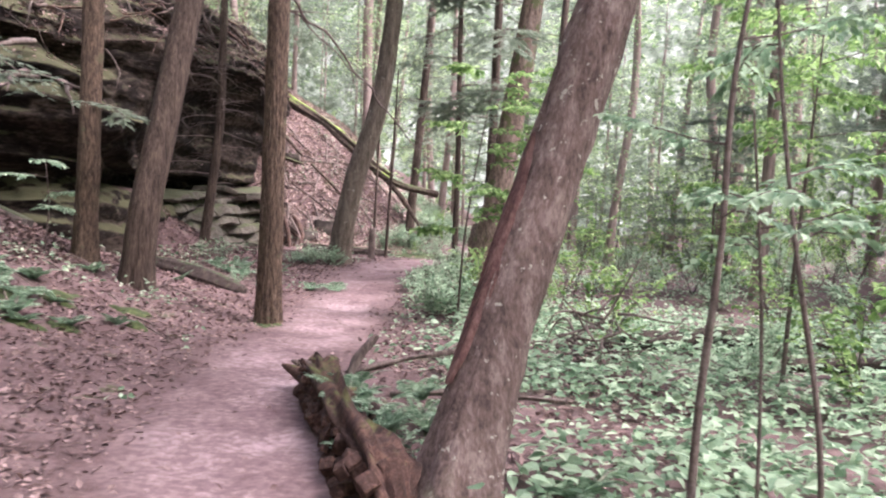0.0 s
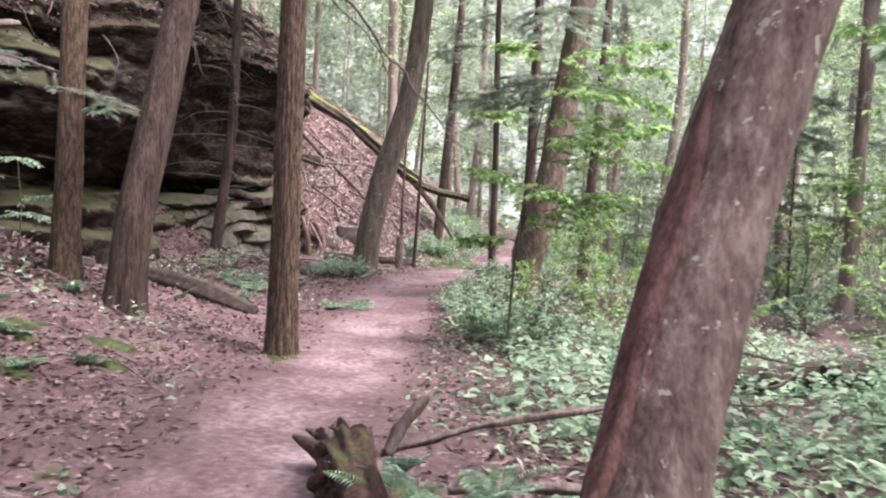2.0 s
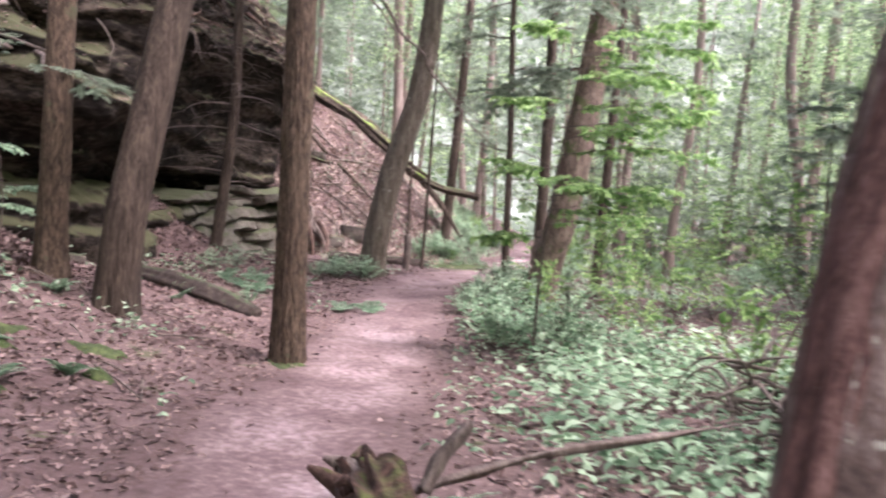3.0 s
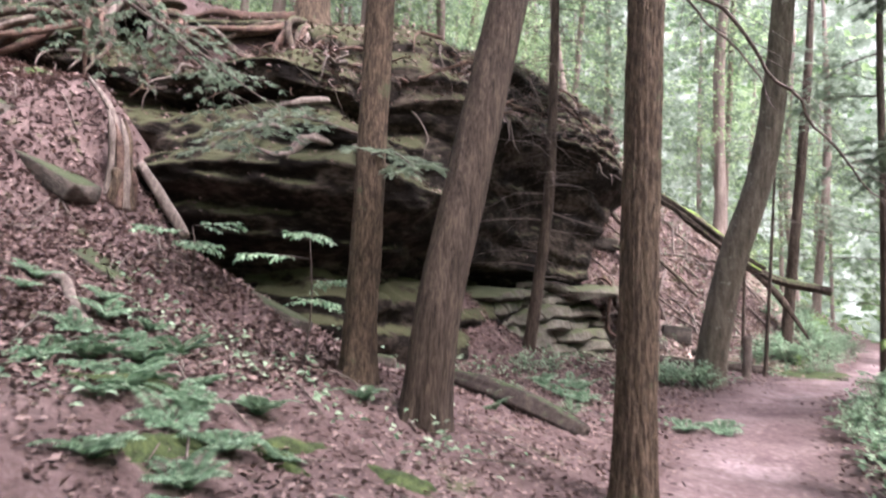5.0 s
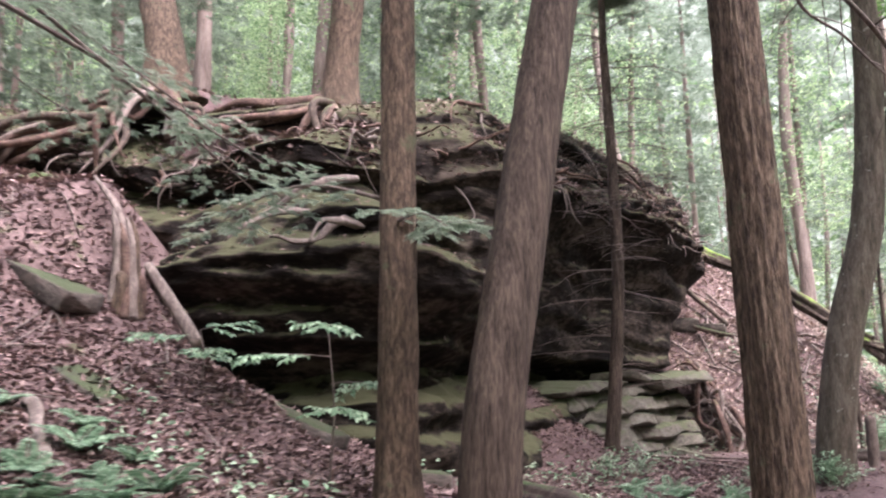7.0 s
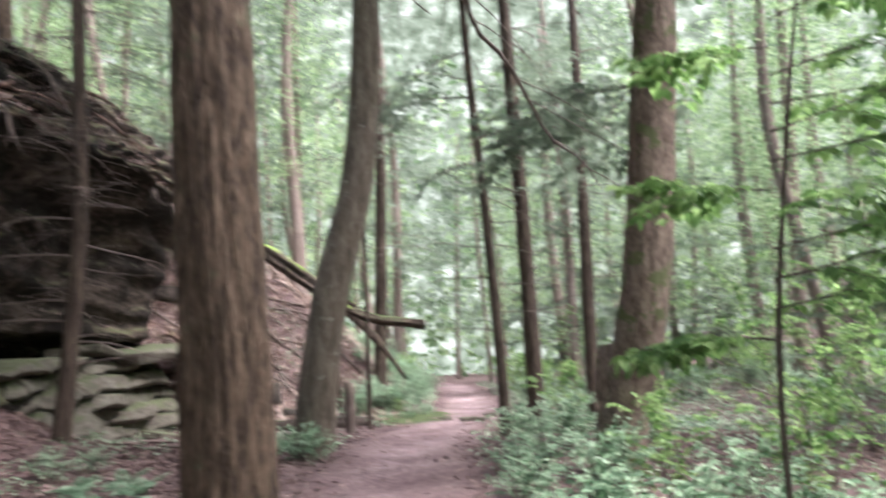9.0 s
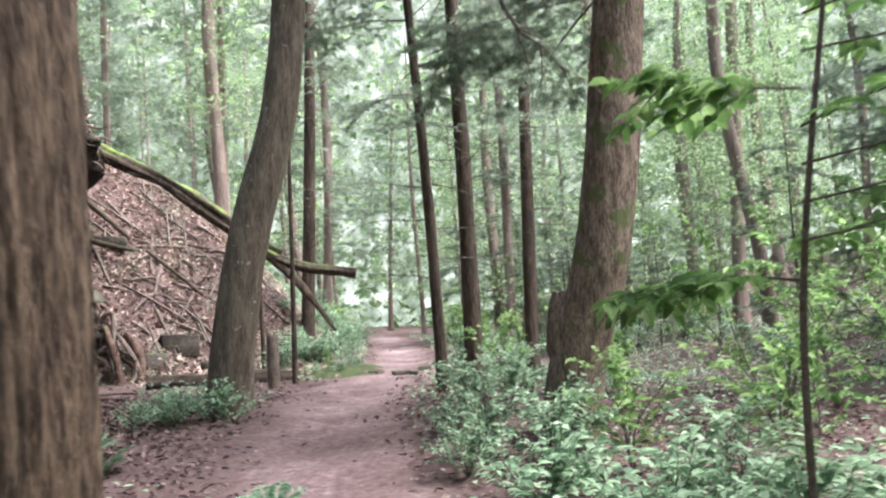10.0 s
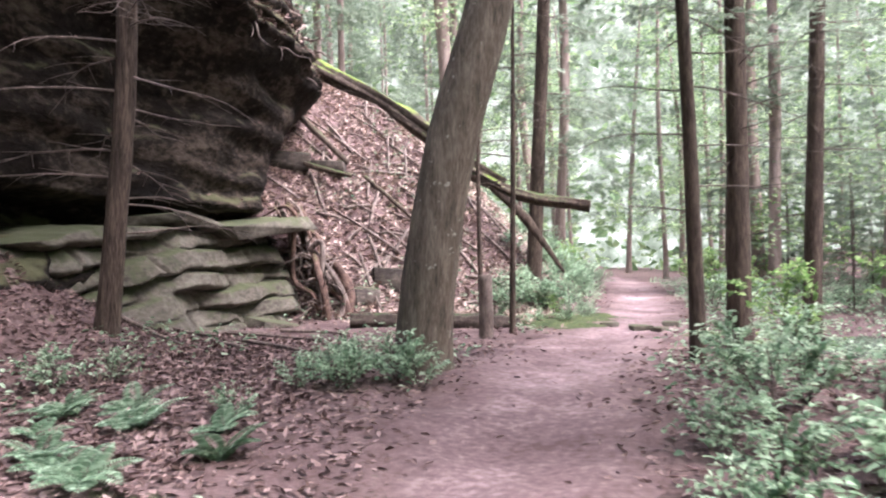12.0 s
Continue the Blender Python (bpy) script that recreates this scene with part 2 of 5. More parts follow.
DIAMOND = (np.array([(0, 0, 0), (-0.5, 0.5, 0.1), (0, 1, -0.08), (0.5, 0.5, 0.1)]), [(0, 2, 1), (0, 3, 2)])
BLADE = (np.array([(0, 0, 0), (-0.42, 0.28, 0.08), (-0.40, 0.62, 0.06), (0, 1, -0.14), (0.40, 0.62, 0.06), (0.42, 0.28, 0.08), (0, 0.45, 0.0)]),
         [(0, 6, 1), (1, 6, 2), (2, 6, 3), (3, 6, 4), (4, 6, 5), (5, 6, 0)])
CURL = (np.array([(0, 0, 0), (-0.45, 0.4, 0.10), (-0.1, 1, 0.05), (0.45, 0.5, 0.08), (0, 0.5, 0.0)]), [(0, 4, 1), (1, 4, 2), (2, 4, 3), (3, 4, 0)])


def needle_spray():
    """A flat hemlock twig: a thin stem with short needles on both sides."""
    v, f = [], []
    for n in range(9):
        y = n / 9
        for s in (-1, 1):
            k = len(v)
            reach = 0.5 * (1 - 0.75 * y)
            v += [(0, y, 0), (s * reach, y + 0.16, -0.03), (s * reach * 0.9, y + 0.235, -0.03), (0, y + 0.075, 0)]
            f.append((k, k + 1, k + 2, k + 3))
    return np.array(v), f


SPRAY = needle_spray()


def scatter(shape, place, ahead, up, length, width):
    """Many small pieces of one shape: where each begins, the way it points, its upper side, its length and width."""
    tv, tf = shape
    ahead = ahead / (np.linalg.norm(ahead, axis=1)[:, None] + 1e-9)
    side = np.cross(ahead, up)
    side /= np.linalg.norm(side, axis=1)[:, None] + 1e-9
    top = np.cross(side, ahead)
    v = (place[:, None] + side[:, None] * (tv[None, :, 0, None] * width[:, None, None]) + ahead[:, None] * (tv[None, :, 1, None] * length[:, None, None])
         + top[:, None] * (tv[None, :, 2, None] * length[:, None, None]))
    n = len(place)
    f = np.asarray(tf)[None] + (np.arange(n) * len(tv))[:, None, None]
    return v.reshape(-1, 3), f.reshape(-1, f.shape[-1]).tolist()


def unit(rng, n, flat=1.0):
    v = rng.normal(size=(n, 3))
    v[:, 2] *= flat
    return v / np.linalg.norm(v, axis=1)[:, None]


# ---- ground ----
TRAIL_LINE = np.array([(1.6, -30), (1.3, -8), (0.95, -2), (0.45, 1), (-0.75, 3.3), (-1.55, 5.5), (-1.95, 7.2), (-2.3, 10), (-2.75, 13.3), (-3.25, 16),
                       (-3.35, 18.3), (-3.2, 21), (-2.55, 25), (-2.5, 30), (-2.9, 40), (-5, 60)])


def trail_x(y):
    return np.interp(y, TRAIL_LINE[:, 1], TRAIL_LINE[:, 0])


FACE = np.array([(-19, 9.6), (-15, 10.4), (-11.7, 11.3), (-9.6, 11.7), (-8.3, 12.5), (-7.95, 14), (-8.6, 16), (-9.2, 18), (-9.4, 21), (-9.3, 24),
                 (-9.25, 26.3), (-10.2, 28.0), (-13, 29.2), (-19, 30)])


def ease(a, b, v):
    u = np.clip((v - a) / (b - a), 0, 1)
    return u * u * (3 - 2 * u)


def behind_face(x, y):
    """Metres behind the line of the cliff (0 in front)."""
    best = np.full(np.shape(x), 1e9)
    for (x0, y0), (x1, y1) in zip(FACE[:-1], FACE[1:]):
        u = np.clip(((x - x0) * (x1 - x0) + (y - y0) * (y1 - y0)) / ((x1 - x0) ** 2 + (y1 - y0) ** 2), 0, 1)
        best = np.minimum(best, np.hypot(x - x0 - u * (x1 - x0), y - y0 - u * (y1 - y0)))
    inside = np.zeros(np.shape(x), bool)
    ring = np.vstack([FACE, [(-60, 30), (-60, 9)]])
    for (x0, y0), (x1, y1) in zip(ring, np.roll(ring, -1, 0)):
        cross = (y0 > y) != (y1 > y)
        inside ^= cross & (x < (x1 - x0) * (y - y0) / (y1 - y0 + 1e-12) + x0)
    return np.where(inside, best, 0)


def ground_z(x, y):
    x, y = np.asarray(x, float), np.asarray(y, float)
    base = 0.36 * ease(11, 18, y) + 0.4 * ease(30, 60, y)
    d = trail_x(y) - x
    slope = np.interp(d, [-200, 0, 1.3, 2.9, 3.8, 5.6, 8.6, 11, 14, 22, 200], [0, 0, 0, 0.33, 0.72, 1.05, 2.3, 4.0, 6.0, 8.5, 11])
    low = np.interp(y, [-30, 11.0, 13.5, 16, 24.0, 27.5, 32, 45, 80], [1, 1, 0.3, 0.03, 0.06, 0.9, 1.5, 1.1, 1.0])
    z = base + slope * low
    z += np.interp(-d, [0, 0.9, 2.5, 5, 9, 14, 30, 200], [0, 0, -0.1, -0.18, -0.1, 0.6, 3.5, 6])
    z -= 0.3 * np.exp(-(((x - 1.0) / 1.6) ** 2 + ((y - 24) / 2.6) ** 2))
    z -= 0.05 * np.exp(-((d / 0.8) ** 2))
    z += 1.6 * np.exp(-(((x + 10.0) / 1.6) ** 2 + ((y - 17.6) / 2.2) ** 2))
    z += np.interp(x, [-16.5, -15.2, -13.3, -11.9, -11.3, -10.5, -9.6], [0, 0.1, 1.0, 1.7, 0.9, 0.35, 0.3]) * ease(8.2, 11.2, y) * ease(15.0, 13.0, y) * ease(-7.0, -8.8, x)
    reach = np.minimum(-0.75 * (x + 7.3) + 0.66 * (y - 24.2), (np.where(y < 28, -3.7, trail_x(y) - 1.3) - x) * 1.05)
    bank = base + np.interp(reach, [-1.0, 0, 0.5, 5.5, 9, 40], [-0.6, 0.05, 0.38, 5.2, 7.0, 10.0])
    z = np.where(reach > -1, z + (np.maximum(z, bank) - z) * ease(23.6, 25.4, y) * (1 - 0.6 * ease(34, 46, y)), z)
    q = behind_face(x, y)
    top = 6.15 + 1.35 * np.maximum(ease(16.5, 21, y), 0.7 * ease(-12.4, -13.8, x)) + 0.05 * q + 0.10 * np.maximum(0, q - 3)
    z = np.where(q > 0, z + (np.maximum(top, z) - z) * ease(1.2, 2.6, q), z)
    return z


def bumpy(x, y, z):
    return z + 0.05 * noise.noise(Vector((x * 1.1, y * 1.1, 0))) + 0.025 * noise.noise(Vector((x * 3.7, y * 3.7, 5)))


def height(x, y):
    return bumpy(x, y, float(ground_z(x, y)))


def sheet(xs, ys):
    gx, gy = np.meshgrid(xs, ys, indexing="ij")
    z = ground_z(gx, gy)
    v = [(x, y, bumpy(x, y, h)) for x, y, h in zip(gx.ravel(), gy.ravel(), z.ravel())]
    i, j = np.meshgrid(np.arange(len(xs) - 1), np.arange(len(ys) - 1), indexing="ij")
    w = len(ys)
    f = np.stack([i * w + j, (i + 1) * w + j, (i + 1) * w + j + 1, i * w + j + 1], -1).reshape(-1, 4)
    return v, f


xs = np.concatenate([[-900, -300, -120, -70, -45], np.linspace(-32, 22, 240), [32, 50, 80, 150, 400, 900]])
ys = np.concatenate([[-900, -300, -100, -50, -25], np.linspace(-12, 46, 260), [54, 64, 80, 110, 200, 500, 900]])
tagged(put("ground", *sheet(xs, ys), SOIL), "forest floor of brown leaf mould on a slope", "ground", kind="structure")

# the trodden trail, a thin sheet over the ground with ragged edges
rows, across = 520, 9
v, f = [], []
for i in range(rows):
    y = -11 + 60 * i / (rows - 1)
    x0 = float(trail_x(y))
    half_l = 0.95 + 0.28 * noise.noise(Vector((3, y * 0.7, 0))) + 0.18 * noise.noise(Vector((1, y * 3, 9))) + 0.45 * math.exp(-((y - 19.5) / 2.2) ** 2)
    half_r = 0.95 + 0.28 * noise.noise(Vector((8, y * 0.7, 2))) + 0.18 * noise.noise(Vector((5, y * 3, 4))) + 0.35 * math.exp(-((y - 19.5) / 2.2) ** 2)
    for j in range(across):
        u = -1 + 2 * j / (across - 1)
        x = x0 + u * (half_r if u > 0 else half_l)
        v.append((x, y, height(x, y) + 0.014 - 0.03 * abs(u) ** 6))
f = [(i * across + j, i * across + j + 1, (i + 1) * across + j + 1, (i + 1) * across + j) for i in range(rows - 1) for j in range(across - 1)]
trail = put("trail", v, f, TRAIL)
wear = trail.data.attributes.new("wear", "FLOAT", "POINT")
wear.data.foreach_set("value", [1 - abs(-1 + 2 * j / (across - 1)) ** 1.5 for i in range(rows) for j in range(across)])
tagged(trail, "trodden bare earth footpath winding through the woods", "path", kind="structure")

# ---- cliff ----
PROFILE_LEFT = [(-0.5, -0.5), (1.0, -0.5), (1.5, -0.55), (1.72, -1.2), (2.1, -1.15), (2.3, -0.5), (2.8, -0.2), (3.35, 0.05), (3.7, -0.35), (4.1, -0.75), (4.4, -1.25),
                (4.55, -1.35), (4.7, -0.95), (5.0, -0.95), (5.4, -1.4), (5.9, -1.9), (6.4, -2.6), (6.8, -3.6), (6.95, -5), (7.0, -9)]
PROFILE_CAVE = [(-0.5, 0.3), (0.8, 0.25), (1.5, 0.1), (1.85, -0.2), (1.95, -0.9), (2.3, -0.95), (2.42, -0.15), (2.8, -0.1), (3.4, 0.0), (4.0, 0.15), (4.6, 0.4), (5.0, 0.7),
                (5.35, 0.85), (5.7, 0.6), (6.0, 0.4), (6.5, 0.3), (7.1, 0.0), (7.6, -0.7), (7.8, -3), (7.85, -9)]
PROFILE_NOSE = [(-0.5, -1.9), (0.8, -1.9), (1.5, -1.85), (1.9, -1.8), (2.1, -1.8), (2.4, -1.7), (2.8, -1.45), (3.2, -1.2), (3.6, -0.9), (4.0, -0.6), (4.5, -0.2), (4.9, 0.15),
                (5.2, 0.3), (5.5, 0.2), (5.9, 0.0), (6.4, -0.2), (6.9, -0.5), (7.4, -1.3), (7.6, -4), (7.7, -9)]


def cliff_mesh():
    nu, nv = 430, 200
    line = lerp_path(np.c_[FACE, np.zeros(len(FACE))], nu)[:, :2]
    t = np.gradient(line, axis=0)
    out = np.c_[t[:, 1], -t[:, 0]]
    for _ in range(12):
        out[1:-1] = (out[:-2] + out[1:-1] * 2 + out[2:]) / 4
    out /= np.linalg.norm(out, axis=1)[:, None]
    s = np.linspace(0, 1, nv)
    k = np.linspace(0, 1, 20)
    shapes = [np.c_[np.interp(s, k, np.array(p)[:, 0]), np.interp(s, k, np.array(p)[:, 1])] for p in (PROFILE_LEFT, PROFILE_CAVE, PROFILE_NOSE)]
    v = []
    for i, (x, y) in enumerate(line):
        cave = float(ease(14.0, 16.2, y))
        nose = float(ease(24.3, 26.5, y))
        lift = 0.30 * max(0.0, -11.7 - x) * (1 - cave)
        for j in range(nv):
            z, o = (shapes[0][j] * (1 - cave) + shapes[1][j] * cave) * (1 - nose) + shapes[2][j] * nose
            if z > 3.5:
                z += lift * min(1.0, (z - 3.5))* max(0.0, 1 - max(0.0, z - 5.5) / 1.5)
            if z > 5.0:
                z = 5.0 + (z - 5.0) * (0.60 + 0.40 * max(float(ease(16.5, 21, y)), float(ease(-12.4, -13.8, x))))
            px, py = x + out[i, 0] * o, y + out[i, 1] * o
            layer = noise.noise(Vector((px * 0.25, py * 0.25, z * 3.2)))
            coarse = noise.noise(Vector((px * 0.55, py * 0.55, z * 0.8)))
            fine = noise.noise(Vector((px * 2.2, py * 2.2, z * 5.0)))
            calm = 0.45 if 2.4 < z < 5.2 and cave > 0.5 else 1.0
            step = noise.noise(Vector((px * 0.35 + 4, py * 0.35, z * 2.1)))
            step = max(-1.0, min(1.0, step * 5.0))
            pit = noise.noise(Vector((px * 5.5, py * 5.5, z * 9.0)))
            e = calm * (0.22 * layer + 0.13 * step + 0.12 * fine + 0.05 * pit) + 0.30 * coarse
            v.append((px + out[i, 0] * e, py + out[i, 1] * e, z + 0.12 * coarse + 0.05 * fine))
    f = [(i * nv + j, (i + 1) * nv + j, (i + 1) * nv + j + 1, i * nv + j + 1) for i in range(nu - 1) for j in range(nv - 1)]
    return v, f


cliff = thing("rock_cliff", (-9, 18, 0.3), "dark overhanging sandstone cliff with mossy ledges and undercut", "cliff")


def local(ob, verts):
    return np.asarray(verts, float) - np.array(ob.location)


CLIFF = cliff_mesh()
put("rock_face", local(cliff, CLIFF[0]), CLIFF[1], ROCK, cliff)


def stone(size, seed, extra=10, bevel=0.03):
    """A broken angular stone: the hull of a jittered box, its edges a little worn."""
    r = np.random.default_rng(int(abs(seed) * 100) + 7)
    pts = [np.array([a, b, c]) * r.uniform(0.74, 1.06, 3) for a in (-0.5, 0.5) for b in (-0.5, 0.5) for c in (-0.5, 0.5)]
    for _ in range(extra):
        p = r.uniform(-0.5, 0.5, 3)
        k = int(r.integers(0, 3))
        p[k] = math.copysign(0.5, p[k]) * r.uniform(0.9, 1.05)
        pts.append(p)
    bm = bmesh.new()
    for p in pts:
        bm.verts.new(p * np.array(size))
    hull = bmesh.ops.convex_hull(bm, input=bm.verts)
    bmesh.ops.delete(bm, geom=list({*hull["geom_interior"], *hull["geom_unused"]}), context="VERTS")
    bmesh.ops.dissolve_limit(bm, angle_limit=radians(14), verts=bm.verts, edges=bm.edges)
    bmesh.ops.bevel(bm, geom=bm.edges[:], offset=bevel * min(size) ** 0.5, segments=2, affect="EDGES", profile=0.6)
    bmesh.ops.triangulate(bm, faces=[q for q in bm.faces if len(q.verts) > 4])
    if max(size) > 1.0:
        bmesh.ops.subdivide_edges(bm, edges=[e for e in bm.edges if e.calc_length() > 0.3], cuts=3, use_grid_fill=True)
        bmesh.ops.triangulate(bm, faces=bm.faces)
        for q in bm.verts:
            w = Vector(q.co)
            q.co = w + w.normalized() * (0.06 * noise.noise(w * 1.6 + Vector((seed, 0, 0))) + 0.025 * noise.noise(Vector((w.x * 2, w.y * 2 + seed, w.z * 12))))
    bm.verts.index_update()
    me = [tuple(q.co) for q in bm.verts]
    faces = [[q.index for q in p.verts] for p in bm.faces]
    bm.free()
    return me, faces


# cracked bed of pale rock at the foot of the overhang
def ledge_mesh():
    nu, nv, cap = 330, 120, 14
    v = []
    for i in range(nu):
        y = 16.6 + 9.6 * i / (nu - 1)
        top = 1.98 - 0.35 * float(ease(20.0, 17.5, y)) - 1.7 * float(ease(24.1, 26.2, y)) + 0.10 * noise.noise(Vector((y * 0.9, 3, 0)))
        for j in range(nv):
            h = min(1.0, j / (nv - cap - 1))
            z = -0.3 + h * (top + 0.3)
            back = max(0, j - (nv - cap - 1)) / cap
            bend = 0.13 * noise.noise(Vector((y * 0.5, z * 0.8, 7))) + 0.06 * noise.noise(Vector((y * 1.9, z * 2, 2)))
            s = (z - 0.06 * (y - 18) + bend + 0.05) / 0.29
            layer = math.floor(s)
            part_way = s - layer
            block = noise.noise(Vector((y * 0.75 + layer * 5.3, layer * 3.1, 1)))
            shift = max(-1.0, min(1.0, block * 3.0))
            open_crack = max(0.0, min(1.0, 0.40 + 2.8 * noise.noise(Vector((y * 0.8, layer * 2.7, 11)))))
            crack = math.exp(-(part_way / 0.13) ** 2) + math.exp(-((1 - part_way) / 0.05) ** 2)
            split = abs(noise.noise(Vector((y * 0.55 + 0.35 * z, layer * 1.7 + 0.2 * z, 21))))
            e = 0.16 * shift - 0.25 * open_crack * crack - 0.07 * part_way - 0.06 * math.exp(-(split / 0.02) ** 2)
            e += 0.22 * noise.noise(Vector((y * 0.45, z * 0.7, 30))) + 0.025 * noise.noise(Vector((y * 4, z * 7, 5)))
            x = -8.42 - 0.62 * h ** 1.5 - 0.9 * float(ease(25.2, 26.2, y)) + e * (1 - back) - 2.6 * back ** 1.4
            v.append((x, y, z + 0.07 * back + 0.02 * noise.noise(Vector((x * 5, y * 5, 0)))))
    f = [(i * nv + j, (i + 1) * nv + j, (i + 1) * nv + j + 1, i * nv + j + 1) for i in range(nu - 1) for j in range(nv - 1)]
    return v, f


LEDGE = ledge_mesh()
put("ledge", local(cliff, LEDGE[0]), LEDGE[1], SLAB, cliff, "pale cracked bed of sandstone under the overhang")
for x, y, z, a, b, c, turn, tilt, lean in [(-9.1, 23.6, 2.1, 2.7, 1.3, 0.26, 84, -6, 3), (-9.35, 21.9, 2.05, 1.7, 1.1, 0.16, 97, 5, -4), (-8.5, 23.3, 0.42, 1.1, 0.8, 0.22, 70, 8, 8)]:
    ob = put("slab", *stone((a, b, c), x + y, 14, 0.02), SLAB, cliff, "loose flat slab of broken sandstone")
    ob.matrix_basis = pose(x + 9, y - 18, z - 0.3, lean, tilt, turn)


# ---- trees near the trail ----
def limb_points(start, way, length, sag, rng, n=6, wander=0.12, r0=0.03, r1=0.005):
    p, w = np.array(start, float), np.array(way, float)
    w /= np.linalg.norm(w)
    pts = []
    for k in range(n):
        pts.append((*p, r0 + (r1 - r0) * k / (n - 1)))
        p = p + w * length / (n - 1)
        w = w + rng.normal(0, wander, 3) + np.array([0, 0, -sag / (n - 1)])
        w /= np.linalg.norm(w)
    return pts


def twigs_on(points, rng, count, reach, droop=0.3, r=0.006):
    """Side twigs along a limb: pieces of tube and, for leaves, where each twig runs."""
    line = lerp_path(points, 24)
    pieces, runs = [], []
    for n in range(count):
        k = int(3 + 20 * (n + rng.random()) / count)
        k = min(k, 22)
        along = line[k + 1, :3] - line[k, :3]
        along /= np.linalg.norm(along)
        side = np.cross(along, [0, 0, 1.0]) * (1 if n % 2 else -1)
        way = along * 0.6 + side * 0.9 + np.array([0, 0, rng.normal(-droop * 0.4, 0.12)])
        pts = limb_points(line[k, :3], way, reach * (1.1 - 0.6 * k / 24) * rng.uniform(0.6, 1.2), droop, rng, 4, 0.12, r, 0.0015)
        pieces.append(tube(pts, 4, 5))
        runs.append(lerp_path(pts, 9)[:, :3])
    return pieces, runs


def needles_along(runs, rng, step=1, size=0.16):
    place, way = [], []
    for run in runs:
        d = np.gradient(run, axis=0)
        for k in range(1, len(run), 2 * step):
            w = d[k] / (np.linalg.norm(d[k]) + 1e-9)
            s = np.cross(w, [0, 0, 1.0])
            for m in (-1, 1, 0):
                place.append(run[k])
                way.append(w * 0.7 + s * m * 0.9 + np.array([0, 0, rng.normal(-0.15, 0.12)]))
    place, way = np.array(place), np.array(way)
    n = len(place)
    return scatter(SPRAY, place, way, np.tile([0, 0, 1.0], (n, 1)) + rng.normal(0, 0.25, (n, 3)), rng.uniform(0.7, 1.2, n) * size, rng.uniform(0.55, 0.8, n) * size)


def leaves_along(runs, rng, size=0.09, each=2):
    place, way = [], []
    for run in runs:
        d = np.gradient(run, axis=0)
        for k in range(2, len(run)):
            w = d[k] / (np.linalg.norm(d[k]) + 1e-9)
            s = np.cross(w, [0, 0, 1.0])
            for m in range(each):
                place.append(run[k])
                way.append(w * rng.uniform(0.1, 0.8) + s * (1 if m % 2 else -1) * rng.uniform(0.5, 1) + np.array([0, 0, rng.normal(-0.2, 0.2)]))
    place, way = np.array(place), np.array(way)
    n = len(place)
    return scatter(BLADE, place, way, np.tile([0, 0, 1.0], (n, 1)) + rng.normal(0, 0.3, (n, 3)), rng.uniform(0.7, 1.3, n) * size, rng.uniform(0.55, 0.75, n) * size)


def cliff_point(i, j):
    return CLIFF[0][i * 200 + j]


rng = np.random.default_rng(77)
for n in range(120):
    i = int(rng.integers(60, 190)) if n % 3 else int(rng.integers(190, 330))
    j = int(rng.integers(112, 170))
    p = np.array(cliff_point(i, j)) + np.array([0.05, -0.05, 0.03])
    a = rng.uniform(-2.2, 0.6)
    pts = limb_points(p - np.array([0.3 * np.cos(a), 0.3 * np.sin(a), -0.15]), (np.cos(a), np.sin(a), rng.uniform(-0.9, 0.1)), rng.uniform(0.5, 1.5), rng.uniform(0.2, 1.2), rng, 7, 0.28, rng.uniform(0.012, 0.045), 0.004)
    put("root", local(cliff, tube(pts, 6, 16)[0]), tube(pts, 6, 16)[1], (DEAD, ROT, TWIG)[n % 3], cliff)
up = np.array([cliff_point(int(i), int(j)) for i, j in zip(rng.integers(20, 400, 9000), rng.integers(120, 196, 9000))]) + rng.normal(0, 0.06, (9000, 3)) * np.array([1, 1, 0.1])
v, f = scatter(CURL, up + np.array([0, 0, 0.03]), unit(rng, 9000, 0.3), np.tile([0, 0, 1.0], (9000, 1)) + rng.normal(0, 0.4, (9000, 3)), rng.uniform(0.06, 0.12, 9000), rng.uniform(0.04, 0.08, 9000))
tagged(put("leaf_litter", v, f, LITTER, smooth=False), "dry fallen leaves caught on the rock ledges", "leaves", kind="stuff")


def near_tree(name, axis, material, label, category, seg=40, n=90, ridge=0.012, lobes=7.0, flare=0.5, seed=1.0, rough=0.04, group="", flare_height=0.5):
    axis = np.array(axis, float)
    tree = thing(name, axis[0, :3], label, category, group)
    rel = axis.copy()
    rel[:, :3] -= axis[0, :3]
    rel[0, 2] -= 0.25
    put("trunk", *tube(rel, seg, n, ridge, lobes, flare, flare_height, seed, rough), material, tree)
    return tree


def dead_limbs(tree, axis, z0, z1, count, reach, rng, material=TWIG, r=0.012, sag=0.35, twigs=4, toward=None):
    axis = np.array(axis, float)
    for n in range(count):
        z = z0 + (z1 - z0) * (n + rng.random()) / count
        x, y = np.interp(z, axis[:, 2], axis[:, 0]), np.interp(z, axis[:, 2], axis[:, 1])
        a = rng.uniform(0, 2 * np.pi) if toward is None else toward + rng.normal(0, 0.7)
        pts = limb_points((x, y, z), (np.cos(a), np.sin(a), rng.normal(0.05, 0.15)), reach * rng.uniform(0.5, 1.1), sag, rng, 6, 0.10, r, 0.002)
        pieces, _ = twigs_on(pts, rng, twigs, reach * 0.35, 0.2, r * 0.35)
        v, f = tube(pts, 5, 10)
        limb = put("limb", local(tree, v), f, material, tree)
        v, f = joined(pieces)
        tagged(put("twig_spray", local(tree, v), f, material, limb), kind="stuff")


